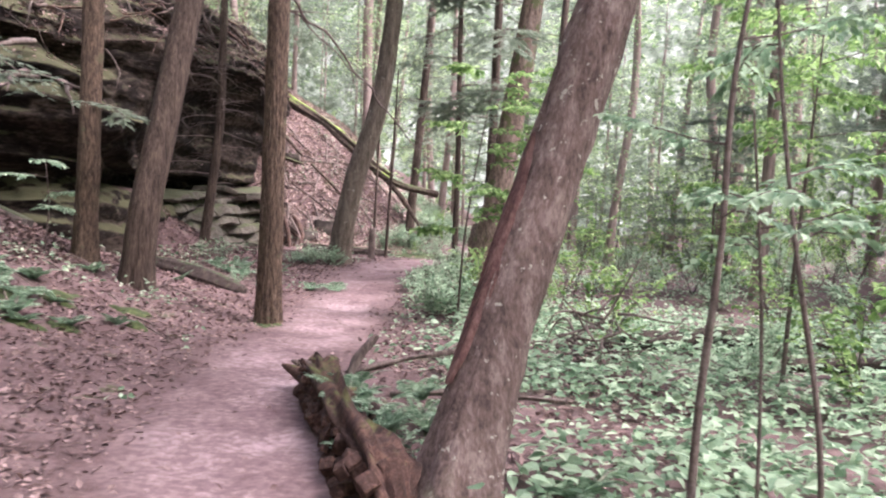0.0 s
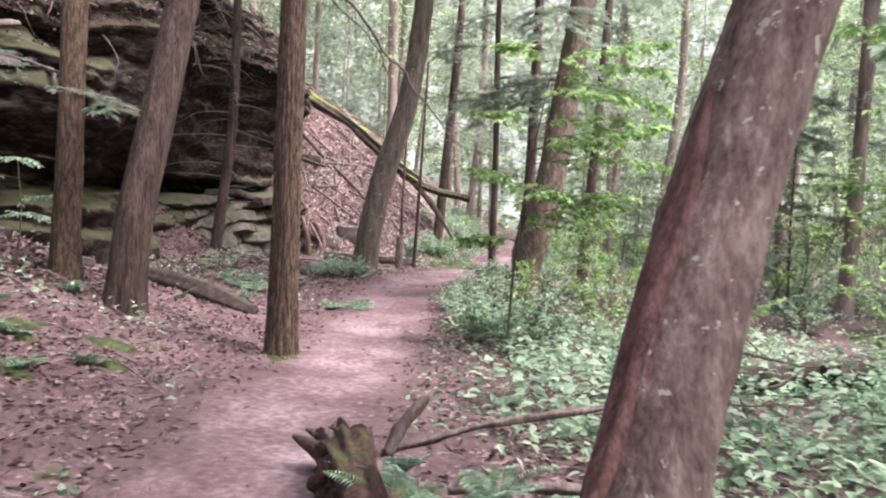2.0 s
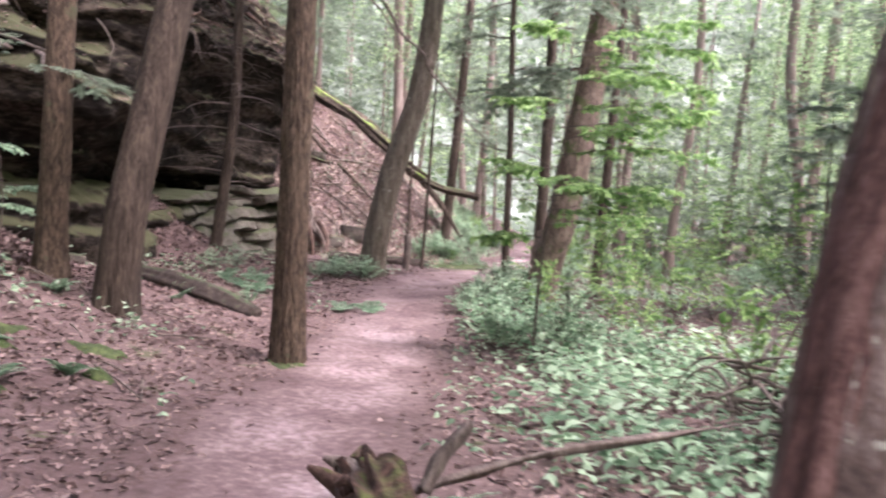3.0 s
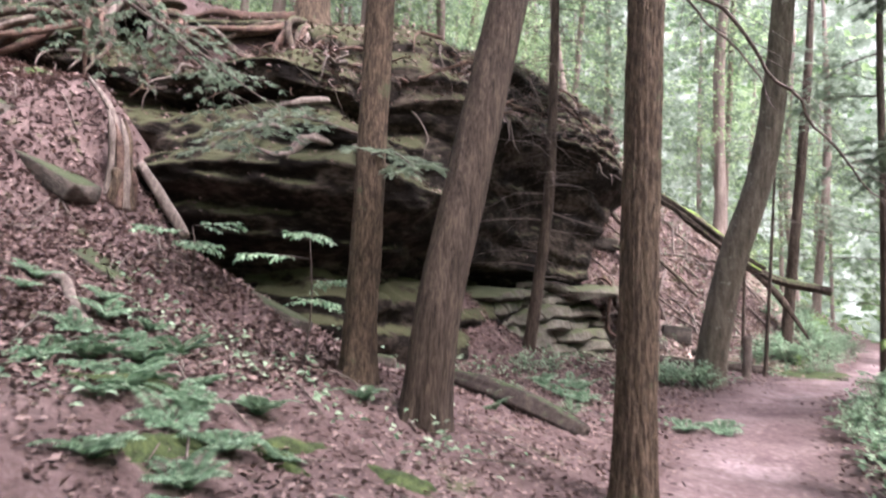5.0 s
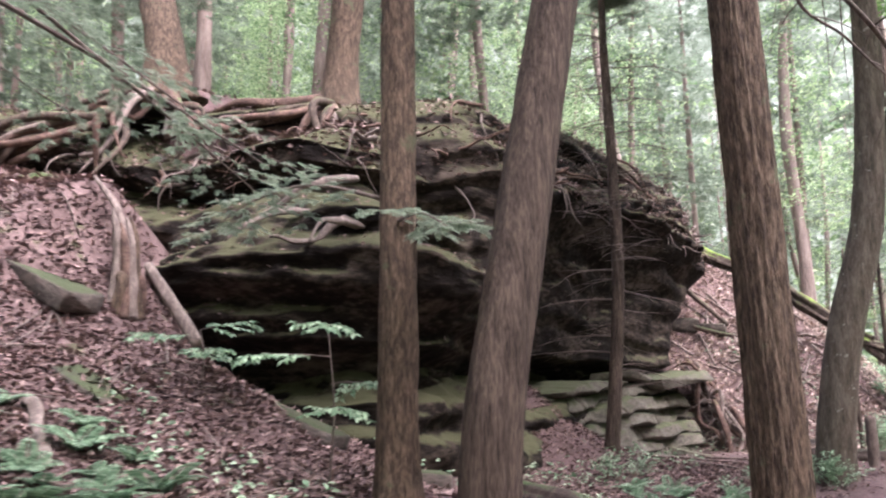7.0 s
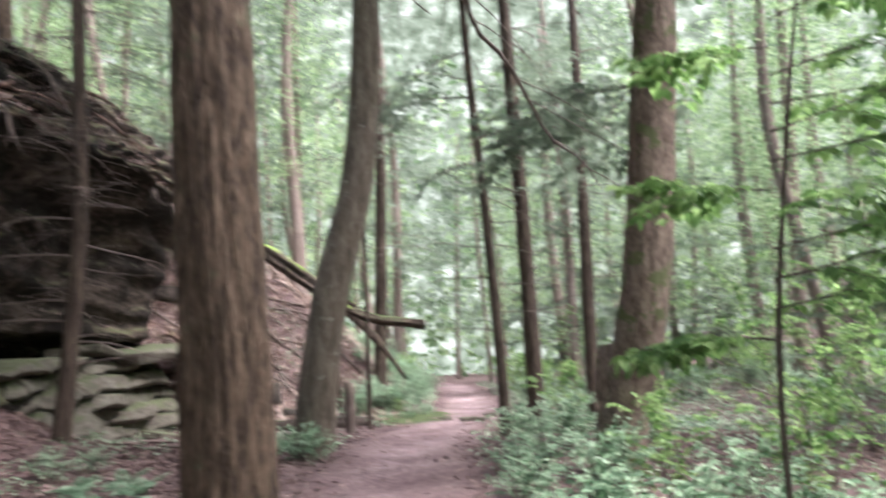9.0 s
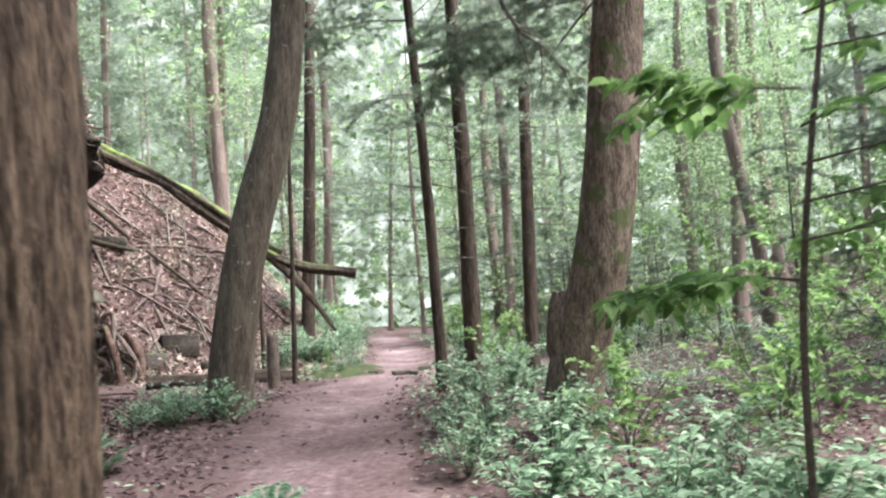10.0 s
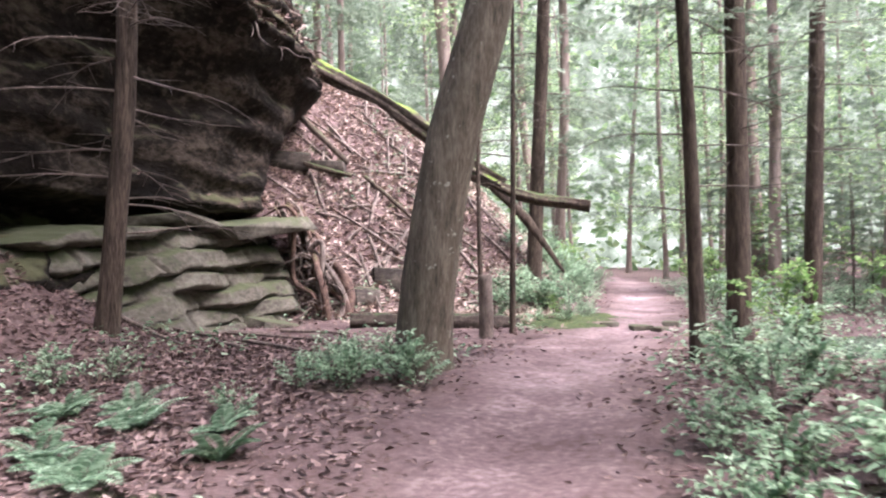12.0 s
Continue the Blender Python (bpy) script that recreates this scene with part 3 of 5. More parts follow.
def green_boughs(tree, axis, z0, z1, count, reach, rng, leaf="needle", sag=0.5, r=0.02, toward=None, spread=0.9, twigs=14, size=0.16):
    axis = np.array(axis, float)
    for n in range(count):
        z = z0 + (z1 - z0) * (n + rng.random()) / count
        x, y = np.interp(z, axis[:, 2], axis[:, 0]), np.interp(z, axis[:, 2], axis[:, 1])
        a = rng.uniform(0, 2 * np.pi) if toward is None else toward + rng.normal(0, spread)
        pts = limb_points((x, y, z), (np.cos(a), np.sin(a), rng.normal(0.1, 0.12)), reach * rng.uniform(0.7, 1.15), sag, rng, 7, 0.09, r, 0.003)
        bough(tree, pts, rng, leaf, twigs, reach * 0.42, size)


def bough(tree, pts, rng, leaf, twigs, reach, size):
    pieces, runs = twigs_on(pts, rng, twigs, reach, 0.3, 0.004)
    v, f = tube(pts, 6, 14)
    limb = put("limb", local(tree, v), f, TWIG, tree)
    v, f = joined(pieces)
    tagged(put("twig_spray", local(tree, v), f, TWIG, limb), kind="stuff")
    runs.append(lerp_path(pts, 20)[8:, :3])
    if leaf == "needle":
        more = []
        for run in runs[:-1]:
            for k in (3, 5, 7):
                d = run[k] - run[k - 1]
                d /= np.linalg.norm(d) + 1e-9
                s = np.cross(d, [0, 0, 1.0]) * (1 if k % 4 == 1 else -1)
                w = d * 0.7 + s * 0.8
                more.append(run[k] + np.linspace(0, 0.28 * reach, 5)[:, None] * w)
        v, f = needles_along(runs + more, rng, 1, size)
        ob = put("needles", local(tree, v), f, NEEDLE, limb, smooth=False)
    else:
        v, f = leaves_along(runs, rng, size)
        ob = put("leaves", local(tree, v), f, LEAF if leaf == "leaf" else LEAF_COOL, limb, smooth=False)
    tagged(ob, kind="stuff")


rng = np.random.default_rng(4)
AXIS_A = [(-3.12, 10.08, 0.0, 0.185), (-3.15, 10.10, 1.2, 0.165), (-3.23, 10.2, 4.4, 0.15), (-3.3, 10.3, 8, 0.14), (-3.35, 10.3, 13, 0.08)]
tree_a = near_tree("hemlock_tree", AXIS_A, BARK, "straight brown hemlock trunk with furrowed bark beside the trail", "tree", 110, 260, 0.017, 8, 0.45, 1.3)
AXIS_B = [(-5.27, 10.22, 0.42, 0.25), (-5.18, 10.2, 1.28, 0.225), (-5.06, 10.5, 2.92, 0.215), (-4.92, 11.0, 5.16, 0.20), (-4.6, 11.8, 9, 0.16), (-4.3, 12.4, 13, 0.1)]
tree_b = near_tree("leaning_tree", AXIS_B, BARK_DARK, "leaning dark brown tree trunk on the leafy slope", "tree", 56, 150, 0.012, 8, 0.4, 2.1)
AXIS_L = [(-6.1, 10.22, 0.82, 0.18), (-6.1, 10.22, 2.0, 0.16), (-6.18, 10.3, 5.3, 0.145), (-6.2, 10.3, 9, 0.12), (-6.2, 10.3, 12, 0.07)]
tree_l = near_tree("hemlock_tree", AXIS_L, BARK, "slim brown hemlock trunk standing on the leafy slope", "tree", 48, 140, 0.013, 8, 0.4, 3.7)
AXIS_C = [(-8.12, 18.35, 0.28, 0.15), (-7.96, 18.38, 1.6, 0.12), (-7.80, 18.4, 3.5, 0.11), (-7.8, 18.4, 6.0, 0.095), (-7.85, 18.4, 8.5, 0.07), (-7.8, 18.4, 11, 0.03)]
tree_c = near_tree("dead_hemlock", AXIS_C, BARK_DARK, "thin dead hemlock with bare twiggy branches before the cliff", "tree", 28, 90, 0.006, 6, 0.35, 5.0)
AXIS_D = [(-4.62, 18.62, 0.33, 0.30), (-4.43, 18.5, 1.49, 0.265), (-4.2, 18.5, 2.63, 0.25), (-3.82, 18.6, 4.02, 0.235), (-3.58, 18.75, 6.2, 0.21), (-3.5, 18.8, 9, 0.18), (-3.5, 18.8, 13, 0.1)]
tree_d = near_tree("curved_tree", AXIS_D, BARK_SMOOTH, "curved grey-brown tree trunk leaning beside the bend of the trail", "tree", 56, 150, 0.008, 7, 0.4, 6.6)
AXIS_E = [(0.47, 3.6, 0.12, 0.24), (0.67, 3.98, 0.96, 0.205), (0.83, 4.22, 1.64, 0.20), (1.14, 4.45, 2.82, 0.19), (1.75, 5.1, 5, 0.18), (2.8, 6.8, 9, 0.12)]
tree_e = near_tree("leaning_tree", AXIS_E, BARK_PALE, "strongly leaning tree trunk with rough lichen-spotted bark", "tree", 72, 170, 0.012, 7, 0.35, 8.1, 0.07)
line = lerp_path(AXIS_E, 170)
scar_v, scar_f, cols = [], [], 15
picked = [q for q in line if 0.55 < q[2] < 2.15]
for i, q in enumerate(picked):
    for j in range(cols):
        u = -1 + 2 * j / (cols - 1)
        edge = 0.55 * math.sin(math.pi * (i + 0.5) / len(picked)) ** 0.5 * (1 + 0.5 * noise.noise(Vector((i * 0.12, u, 3))))
        a = math.radians(212) + u * edge
        r = q[3] * 1.0 + 0.016 + 0.014 * noise.noise(Vector((a * 6, i * 0.1, 7))) - 0.03 * abs(u) ** 4
        scar_v.append((q[0] + r * math.cos(a) - AXIS_E[0][0], q[1] + r * math.sin(a) - AXIS_E[0][1], q[2] - 0.35 * r * math.sin(a) - AXIS_E[0][2]))
scar_f = [(i * cols + j, i * cols + j + 1, (i + 1) * cols + j + 1, (i + 1) * cols + j) for i in range(len(picked) - 1) for j in range(cols - 1)]
put("bark_scar", scar_v, scar_f, SCAR, tree_e, "reddish scar of flaked bark")
AXIS_K = [(-0.85, 15.95, 0.15, 0.30), (-0.75, 15.8, 0.8, 0.26), (-0.52, 15.6, 1.71, 0.25), (-0.16, 15.5, 4.2, 0.235), (0.1, 15.5, 6.5, 0.2), (0.3, 15.5, 11, 0.12)]
tree_k = near_tree("forest_tree", AXIS_K, BARK_MOSSY, "stout mossy tree with a broken stub at its foot", "tree", 56, 150, 0.013, 7, 0.5, 9.4)
put("broken_stub", *tube([(0.02, -0.16, -0.2, 0.19), (0.03, -0.17, 0.6, 0.16), (0.0, -0.18, 1.2, 0.13), (-0.02, -0.18, 1.4, 0.06)], 28, 40, 0.02, 6, 0.4, 0.4, 2.2, 0.25), BARK_MOSSY, tree_k, "mossy broken stub")
SLIM = [("slim_tree", [(-1.84, 19.85, 0.36, 0.09), (-1.9, 19.9, 3, 0.075), (-2.05, 20, 7, 0.06), (-2.05, 20, 11, 0.03)], "slim dark sapling trunk beside the trail"),
        ("slim_tree", [(-1.24, 21.7, 0.36, 0.16), (-1.22, 21.7, 4, 0.13), (-1.25, 21.7, 8, 0.11), (-1.2, 21.7, 13, 0.05)], "straight dark hemlock trunk beyond the bend"),
        ("slim_tree", [(-4.82, 28.3, 0.36, 0.18), (-4.6, 28.3, 4, 0.15), (-4.4, 28.3, 8, 0.13), (-4.3, 28.3, 13, 0.06)], "slender dark trunk beside the fallen log"),
        ("slim_tree", [(0.2, 25.0, 0.3, 0.15), (0.35, 25, 4, 0.13), (0.5, 25, 8, 0.11), (0.6, 25, 13, 0.05)], "straight dark trunk near the creek"),
        ("slim_tree", [(-5.3, 25.2, 0.4, 0.05), (-5.32, 25.2, 2.5, 0.04), (-5.3, 25.2, 5, 0.02)], "thin young trunk beside the old post"),
        ("slim_tree", [(-4.35, 22.8, 0.36, 0.05), (-4.3, 22.8, 2.5, 0.04), (-4.25, 22.8, 6, 0.02)], "thin young trunk beside the old post")]
for k, (name, axis, label) in enumerate(SLIM):
    tree = near_tree(name, axis, BARK_DARK, label, "tree", 20, 60, 0.006, 5, 0.35, 3.0 * k + 1, group="slim trunks by the trail")
    dead_limbs(tree, axis, 2.2, 8.5, 12, 1.7, np.random.default_rng(120 + k), r=0.011)
    if k < 4:
        dead_limbs(tree, axis, 1.5, 5.5, 9, 1.5, rng, r=0.012, twigs=5)
        green_boughs(tree, axis, 4.4, 10, 9, 1.9, rng, sag=0.4, twigs=11, size=0.10)

# dead limbs and living boughs
dead_limbs(tree_c, AXIS_C, 1.8, 9.0, 44, 1.7, rng, DEAD, r=0.015, twigs=6, sag=0.45)
dead_limbs(tree_c, AXIS_C, 4.5, 8.5, 26, 1.9, rng, TWIG, r=0.009, twigs=16, sag=0.3)
dead_limbs(tree_a, AXIS_A, 3.6, 7, 4, 1.2, rng, r=0.015)
green_boughs(tree_a, AXIS_A, 7.5, 12, 6, 1.8, rng)
green_boughs(tree_l, AXIS_L, 7.5, 11, 5, 1.6, rng)
green_boughs(tree_b, AXIS_B, 8.5, 12, 5, 2.0, rng)
green_boughs(tree_d, AXIS_D, 6.8, 12, 8, 2.2, rng, "leaf", 0.3, size=0.12)
green_boughs(tree_k, AXIS_K, 3.6, 9, 8, 2.4, rng)
green_boughs(tree_e, AXIS_E, 6.0, 8.8, 5, 2.0, rng, "leaf", 0.3, size=0.11)
green_boughs(tree_c, AXIS_C, 8.8, 10.8, 5, 1.2, rng)
# the branch that hangs over the trail from the upright hemlock
over = [(-3.2, 10.2, 4.75, 0.024), (-2.8, 10.75, 4.3, 0.02), (-2.25, 11.5, 3.65, 0.016), (-1.75, 12.1, 3.05, 0.011), (-1.35, 12.5, 2.5, 0.004)]
over = [tuple(q) for q in lerp_path(over, 14) + rng.normal(0, 0.035, (14, 4)) * np.array([1, 1, 1, 0])]
pieces, runs = twigs_on(over, rng, 22, 1.0, 0.5, 0.005)
v, f = tube(over, 7, 26)
limb = put("limb", local(tree_a, v), f, TWIG, tree_a)
v, f = joined(pieces)
tagged(put("twig_spray", local(tree_a, v), f, TWIG, limb), kind="stuff")
over = [(-3.2, 10.2, 4.6, 0.016), (-2.95, 11.0, 4.3, 0.012), (-2.6, 11.6, 3.9, 0.009), (-2.35, 11.8, 3.5, 0.004)]
over = [tuple(q) for q in lerp_path(over, 12) + rng.normal(0, 0.03, (12, 4)) * np.array([1, 1, 1, 0])]
pieces, runs = twigs_on(over, rng, 8, 0.6, 0.6, 0.006)
v, f = tube(over, 7, 22)
limb = put("limb", local(tree_a, v), f, TWIG, tree_a)
v, f = joined(pieces)
tagged(put("twig_spray", local(tree_a, v), f, TWIG, limb), kind="stuff")
# a hemlock beside the slope, whose low bough reaches across the view of the cliff
AXIS_S = [(-7.7, 4.2, 1.0, 0.2), (-7.7, 4.2, 4, 0.17), (-7.7, 4.2, 12, 0.07)]
tree_s = near_tree("hemlock_tree", AXIS_S, BARK, "hemlock with a long drooping low bough", "tree", 32, 80, 0.013, 7, 0.4, 4.4)
for path in ([(-7.7, 4.2, 5.0, 0.035), (-6.75, 5.4, 4.3, 0.026), (-6.2, 6.5, 3.75, 0.02), (-6.05, 7.5, 3.45, 0.014), (-5.95, 8.6, 3.1, 0.005)],
             [(-7.7, 4.2, 4.6, 0.03), (-7.2, 5.6, 4.2, 0.022), (-7.0, 6.8, 3.8, 0.015), (-6.9, 7.8, 3.4, 0.004)],
             [(-7.7, 4.2, 5.2, 0.03), (-7.0, 5.8, 4.6, 0.022), (-6.6, 7.2, 4.0, 0.015), (-6.3, 8.4, 3.4, 0.004)],
             [(-7.7, 4.2, 5.4, 0.03), (-6.7, 6.0, 4.5, 0.022), (-6.35, 7.4, 3.7, 0.015), (-6.25, 8.8, 3.0, 0.004)]):
    bough(tree_s, path, rng, "needle", 24, 0.85, 0.065)
bough(tree_l, [(-6.15, 10.2, 3.2, 0.02), (-6.9, 9.9, 3.4, 0.014), (-7.6, 9.8, 3.3, 0.009), (-8.1, 9.8, 3.1, 0.004)], rng, "needle", 11, 0.7, 0.09)
bough(tree_l, [(-6.15, 10.2, 3.0, 0.018), (-5.6, 9.9, 2.95, 0.012), (-5.2, 9.7, 2.75, 0.004)], rng, "needle", 8, 0.5, 0.10)

# hemlocks beside the start of the trail, out of view, added for its shade
AXIS_P = [(-3.4, -1.6, 0.6, 0.24), (-3.3, -1.2, 4, 0.2), (-2.9, 0.6, 12, 0.09)]
tree_p = near_tree("hemlock_tree", AXIS_P, BARK, "tall unseen hemlock added to shade the start of the trail", "tree", 32, 80, 0.013, 7, 0.4, 5.4)
AXIS_Q = [(3.6, -1.0, -0.1, 0.22), (3.5, -0.6, 4, 0.18), (3.3, 0.8, 12, 0.08)]
tree_q = near_tree("hemlock_tree", AXIS_Q, BARK, "tall unseen hemlock added to shade the start of the trail", "tree", 32, 80, 0.013, 7, 0.4, 6.4)

# ---- woods all round ----
def far_trunk(seed, high, r):
    rng = np.random.default_rng(seed)
    bend = rng.normal(0, 0.25, (3, 2))
    return tube([(0, 0, -0.5, r * 1.25), (0, 0, 0.6, r), (bend[0, 0], bend[0, 1], high * 0.45, r * 0.8), (bend[1, 0], bend[1, 1], high, r * 0.25)], 12, 26, 0.012, 5, 0.3, 0.5, seed, 0.05)


def crown(seed, high, low, spread, count, leaf):
    """A loose crown of many small pieces in drooping layers."""
    rng = np.random.default_rng(seed)
    clumps = int(count / 26)
    z = rng.uniform(low, high, clumps)
    a = rng.uniform(0, 2 * np.pi, clumps)
    r = spread * np.sqrt(rng.random(clumps)) * (1.1 - 0.6 * (z - low) / (high - low))
    c = np.c_[r * np.cos(a), r * np.sin(a), z - 0.12 * r]
    place = np.repeat(c, 26, 0) + rng.normal(0, 1, (clumps * 26, 3)) * np.array([0.42, 0.42, 0.12])
    n = len(place)
    way = unit(rng, n, 0.35)
    if leaf == "needle":
        return scatter(SPRAY, place, way, np.tile([0, 0, 1.0], (n, 1)) + rng.normal(0, 0.3, (n, 3)), rng.uniform(0.2, 0.4, n), rng.uniform(0.16, 0.3, n))
    return scatter(DIAMOND, place, way, np.tile([0, 0, 1.0], (n, 1)) + rng.normal(0, 0.45, (n, 3)), rng.uniform(0.09, 0.17, n), rng.uniform(0.06, 0.11, n))


# high crowns on trees by the trail and slope, unseen, added for shade
SHADE_CROWNS = [bpy.data.meshes.new("crown") for _ in range(2)]
for k, me in enumerate(SHADE_CROWNS):
    v, f = crown(60 + k, 7.0, 0.0, 3.6, 1900, "needle")
    me.from_pydata(v.tolist(), [], f)
    me.materials.append(NEEDLE)


def shade_crown(tree, x, y, z, k):
    ob = new("crown", SHADE_CROWNS[k % 2])
    ob.parent = tree
    ob.matrix_basis = Matrix.Translation(Vector((x, y, z)) - tree.location) @ pose(0, 0, 0, 0, 0, 67 * k)
    tagged(ob, kind="stuff")


for k, (tree, x, y, z) in enumerate([(tree_c, -7.8, 18.4, 10.2), (tree_k, -0.1, 15.5, 8.0), (tree_d, -3.5, 18.8, 9.5), (tree_e, 2.6, 6.6, 7.0), (tree_s, -7.7, 4.2, 6.5), (tree_p, -2.8, 1.6, 8.2), (tree_q, 3.2, 1.4, 8.0)]):
    shade_crown(tree, x, y, z, k)

kinds = []
for k in range(6):
    needle = k % 2 == 0
    tree = thing("forest_tree", (0, 0, -50), "tall hemlock with drooping dark boughs in the woods" if needle else "tall broadleaf tree with light green foliage in the woods",
                 "tree", "trees of the surrounding woods")
    put("trunk", *far_trunk(k, 15, 0.10 + 0.028 * k), HAZED_BARK, tree)
    v, f = crown(k + 20, 13, 1.6 + 0.7 * (k % 3), 2.4, 1500 if needle else 4200, "needle" if needle else "leaf")
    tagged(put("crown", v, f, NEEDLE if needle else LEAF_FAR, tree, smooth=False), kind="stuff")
    kinds.append(tree)
rng = np.random.default_rng(11)
spots = []
used = [0] * 6
CLEAR = [(-3.1, 10), (-5.2, 10.3), (-6.1, 10.2), (-8, 18.4), (-4.4, 18.6), (0.6, 4), (-0.7, 15.8), (-1.8, 19.9), (-1.2, 21.7), (-4.8, 28.3), (0.2, 25)]
for _ in range(6000):
    if len(spots) >= 265:
        break
    x, y = (rng.uniform(-42, 34), rng.uniform(-22, 64)) if len(spots) < 215 else (rng.uniform(-36, -13), rng.uniform(13, 40))
    if abs(x - trail_x(y)) < (3.4 if y < 36 else 1.2) or any(math.hypot(x - a, y - b) < 3.0 for a, b in CLEAR + spots):
        continue
    q = float(behind_face(np.array(x), np.array(y)))
    # unseen trees added in the near left corner shade the slope
    if (-20 < x < -4 and 0 < y < 31 and q < 4 and not (x < -9 and y < 3.5)) or (-9 < x < 9 and -9 < y < 17) or (q > 0 and y < 15.5 and x > -15.5):
        continue
    spots.append((x, y))
    k = int(rng.integers(0, 6))
    m = pose(x, y, height(x, y), rng.normal(0, 2), rng.normal(0, 2), rng.uniform(0, 360))
    if used[k] == 0:
        kinds[k].matrix_basis = m
    else:
        copy_thing(kinds[k], m)
    used[k] += 1


# understory: loose shrubs of broad leaves
def shrub_mesh(seed, high, spread, count, size, shape):
    rng = np.random.default_rng(seed)
    stems, twigs, runs = [], [], []
    for n in range(4):
        a = rng.uniform(0, 2 * np.pi)
        pts = limb_points((0, 0, -0.05), (0.5 * np.cos(a), 0.5 * np.sin(a), 1.2), high * rng.uniform(0.7, 1.15), -0.1, rng, 6, 0.16, 0.010, 0.003)
        pieces, more = twigs_on(pts, rng, 8, spread * 0.8, 0.25, 0.003)
        stems.append(tube(pts, 5, 9))
        twigs += pieces
        runs += more
    each = max(1, round(count / (len(runs) * 7)))
    return stems, twigs, leaves_along(runs, rng, size, each)


def shrub(name, seed, high, spread, count, size, material, label, group):
    ob = thing(name, (0, 0, -60), label, "shrub", group)
    stems, twigs, leaves = shrub_mesh(seed, high, spread, count, size, BLADE)
    for one in stems:
        put("stem", *one, TWIG, ob)
    tagged(put("twig_spray", *joined(twigs), TWIG, ob), kind="stuff")
    tagged(put("foliage", *leaves, material, ob, smooth=False), kind="stuff")
    return ob


SHRUBS = [shrub("shrub", 31, 0.8, 0.65, 450, 0.066, LEAF_COOL, "low shrub with cool green leaves beside the trail", "undergrowth shrubs"),
          shrub("shrub", 32, 1.4, 0.8, 520, 0.09, LEAF, "leafy bright green young shrub in the undergrowth", "undergrowth shrubs"),
          shrub("shrub", 33, 0.5, 0.55, 430, 0.06, LEAF_COOL, "small ground-hugging shrub with pale green leaves", "undergrowth shrubs"),
          shrub("sapling", 34, 2.6, 1.2, 600, 0.10, LEAF, "tall thin sapling with bright green leaves", "young saplings")]
young = thing("young_hemlock", (0, 0, -60), "young hemlock with flat feathery sprays in the undergrowth", "tree", "young hemlocks")
rng = np.random.default_rng(35)
put("trunk", *tube([(0, 0, -0.1, 0.03), (0.05, 0, 1.5, 0.022), (0.0, 0.05, 3.8, 0.006)], 7, 20), TWIG, young)
for n in range(13):
    z = 0.7 + 2.9 * n / 12
    a = n * 2.4 + rng.normal(0, 0.3)
    pts = limb_points((0.03, 0, z), (np.cos(a), np.sin(a), 0.15), (1.55 - 0.3 * z) * rng.uniform(0.8, 1.2), 0.35, rng, 6, 0.07, 0.009, 0.002)
    bough(young, [(*(np.array(q[:3]) + np.array(young.location)), q[3]) for q in pts], rng, "needle", 6, 0.5, 0.10)
SHRUBS.append(young)
first = [True] * 5


def plant(k, x, y, size=1.0, turn=0.0):
    m = pose(x, y, height(x, y) - 0.02, 0, 0, turn) @ Matrix.Scale(size, 4)
    ob = SHRUBS[k]
    if first[k]:
        first[k] = False
    else:
        ob = copy_thing(ob, m)
    ob.matrix_basis = m
    return ob


rng = np.random.default_rng(17)
for x, y, k, s in [(-1.75, 15.2, 0, 0.8), (-1.3, 14.3, 0, 1.0), (-0.6, 14.6, 1, 0.8), (-1.5, 16.6, 0, 1.0), (-0.2, 13.6, 0, 1.1), (0.6, 14.2, 1, 0.9), (-1.2, 17.6, 2, 1.2), (-0.9, 13.0, 2, 1.2),
                   (-0.4, 17.2, 0, 1.1), (-1.5, 18.6, 2, 1.2), (-0.9, 19.6, 0, 1.0), (-5.3, 18.0, 2, 0.9), (-4.6, 17.9, 2, 0.8), (-5.0, 17.5, 2, 0.8), (-4.9, 24.5, 0, 1.0), (-1.2, 24.0, 0, 1.1), (-0.6, 26.0, 1, 1.0),
                   (-4.6, 27.2, 0, 1.1), (-4.2, 29.0, 0, 1.1), (-1.1, 28.0, 0, 1.2), (-1.0, 31.0, 1, 1.1), (-4.4, 33.0, 1, 1.0), (-1.5, 13.6, 2, 1.1), (-1.9, 14.6, 2, 0.8), (-1.9, 15.9, 2, 0.8), (-1.0, 15.2, 2, 1.3), (-0.3, 12.6, 2, 1.3), (-1.0, 12.2, 2, 1.0), (0.9, 12.6, 3, 0.8), (1.6, 10.6, 1, 1.0), (1.2, 16.0, 3, 0.9)]:
    plant(k, x, y, s, rng.uniform(0, 360))
for x, y, k, size in [(-0.45, 5.0, 2, 0.55), (-0.2, 4.55, 2, 0.6), (0.0, 4.2, 2, 0.6), (0.2, 3.8, 2, 0.55), (-4.3, 24.9, 2, 0.5), (-3.8, 25.2, 2, 0.5), (-3.5, 26.0, 2, 0.6), (-4.1, 26.2, 1, 0.35), (-3.4, 27.2, 0, 0.5),
                      (-4.6, 17.75, 2, 0.9), (-4.9, 17.3, 2, 0.8), (-4.3, 17.6, 2, 0.7), (-5.3, 17.2, 2, 0.6), (-7.2, 16.5, 2, 0.8), (-6.9, 16.9, 0, 0.5), (-5.4, 16.3, 2, 0.5), (-5.1, 13.6, 2, 0.5), (-5.9, 13.2, 2, 0.6)]:
    plant(k, x, y, size, rng.uniform(0, 360))
made = 0  # undergrowth beyond the trail
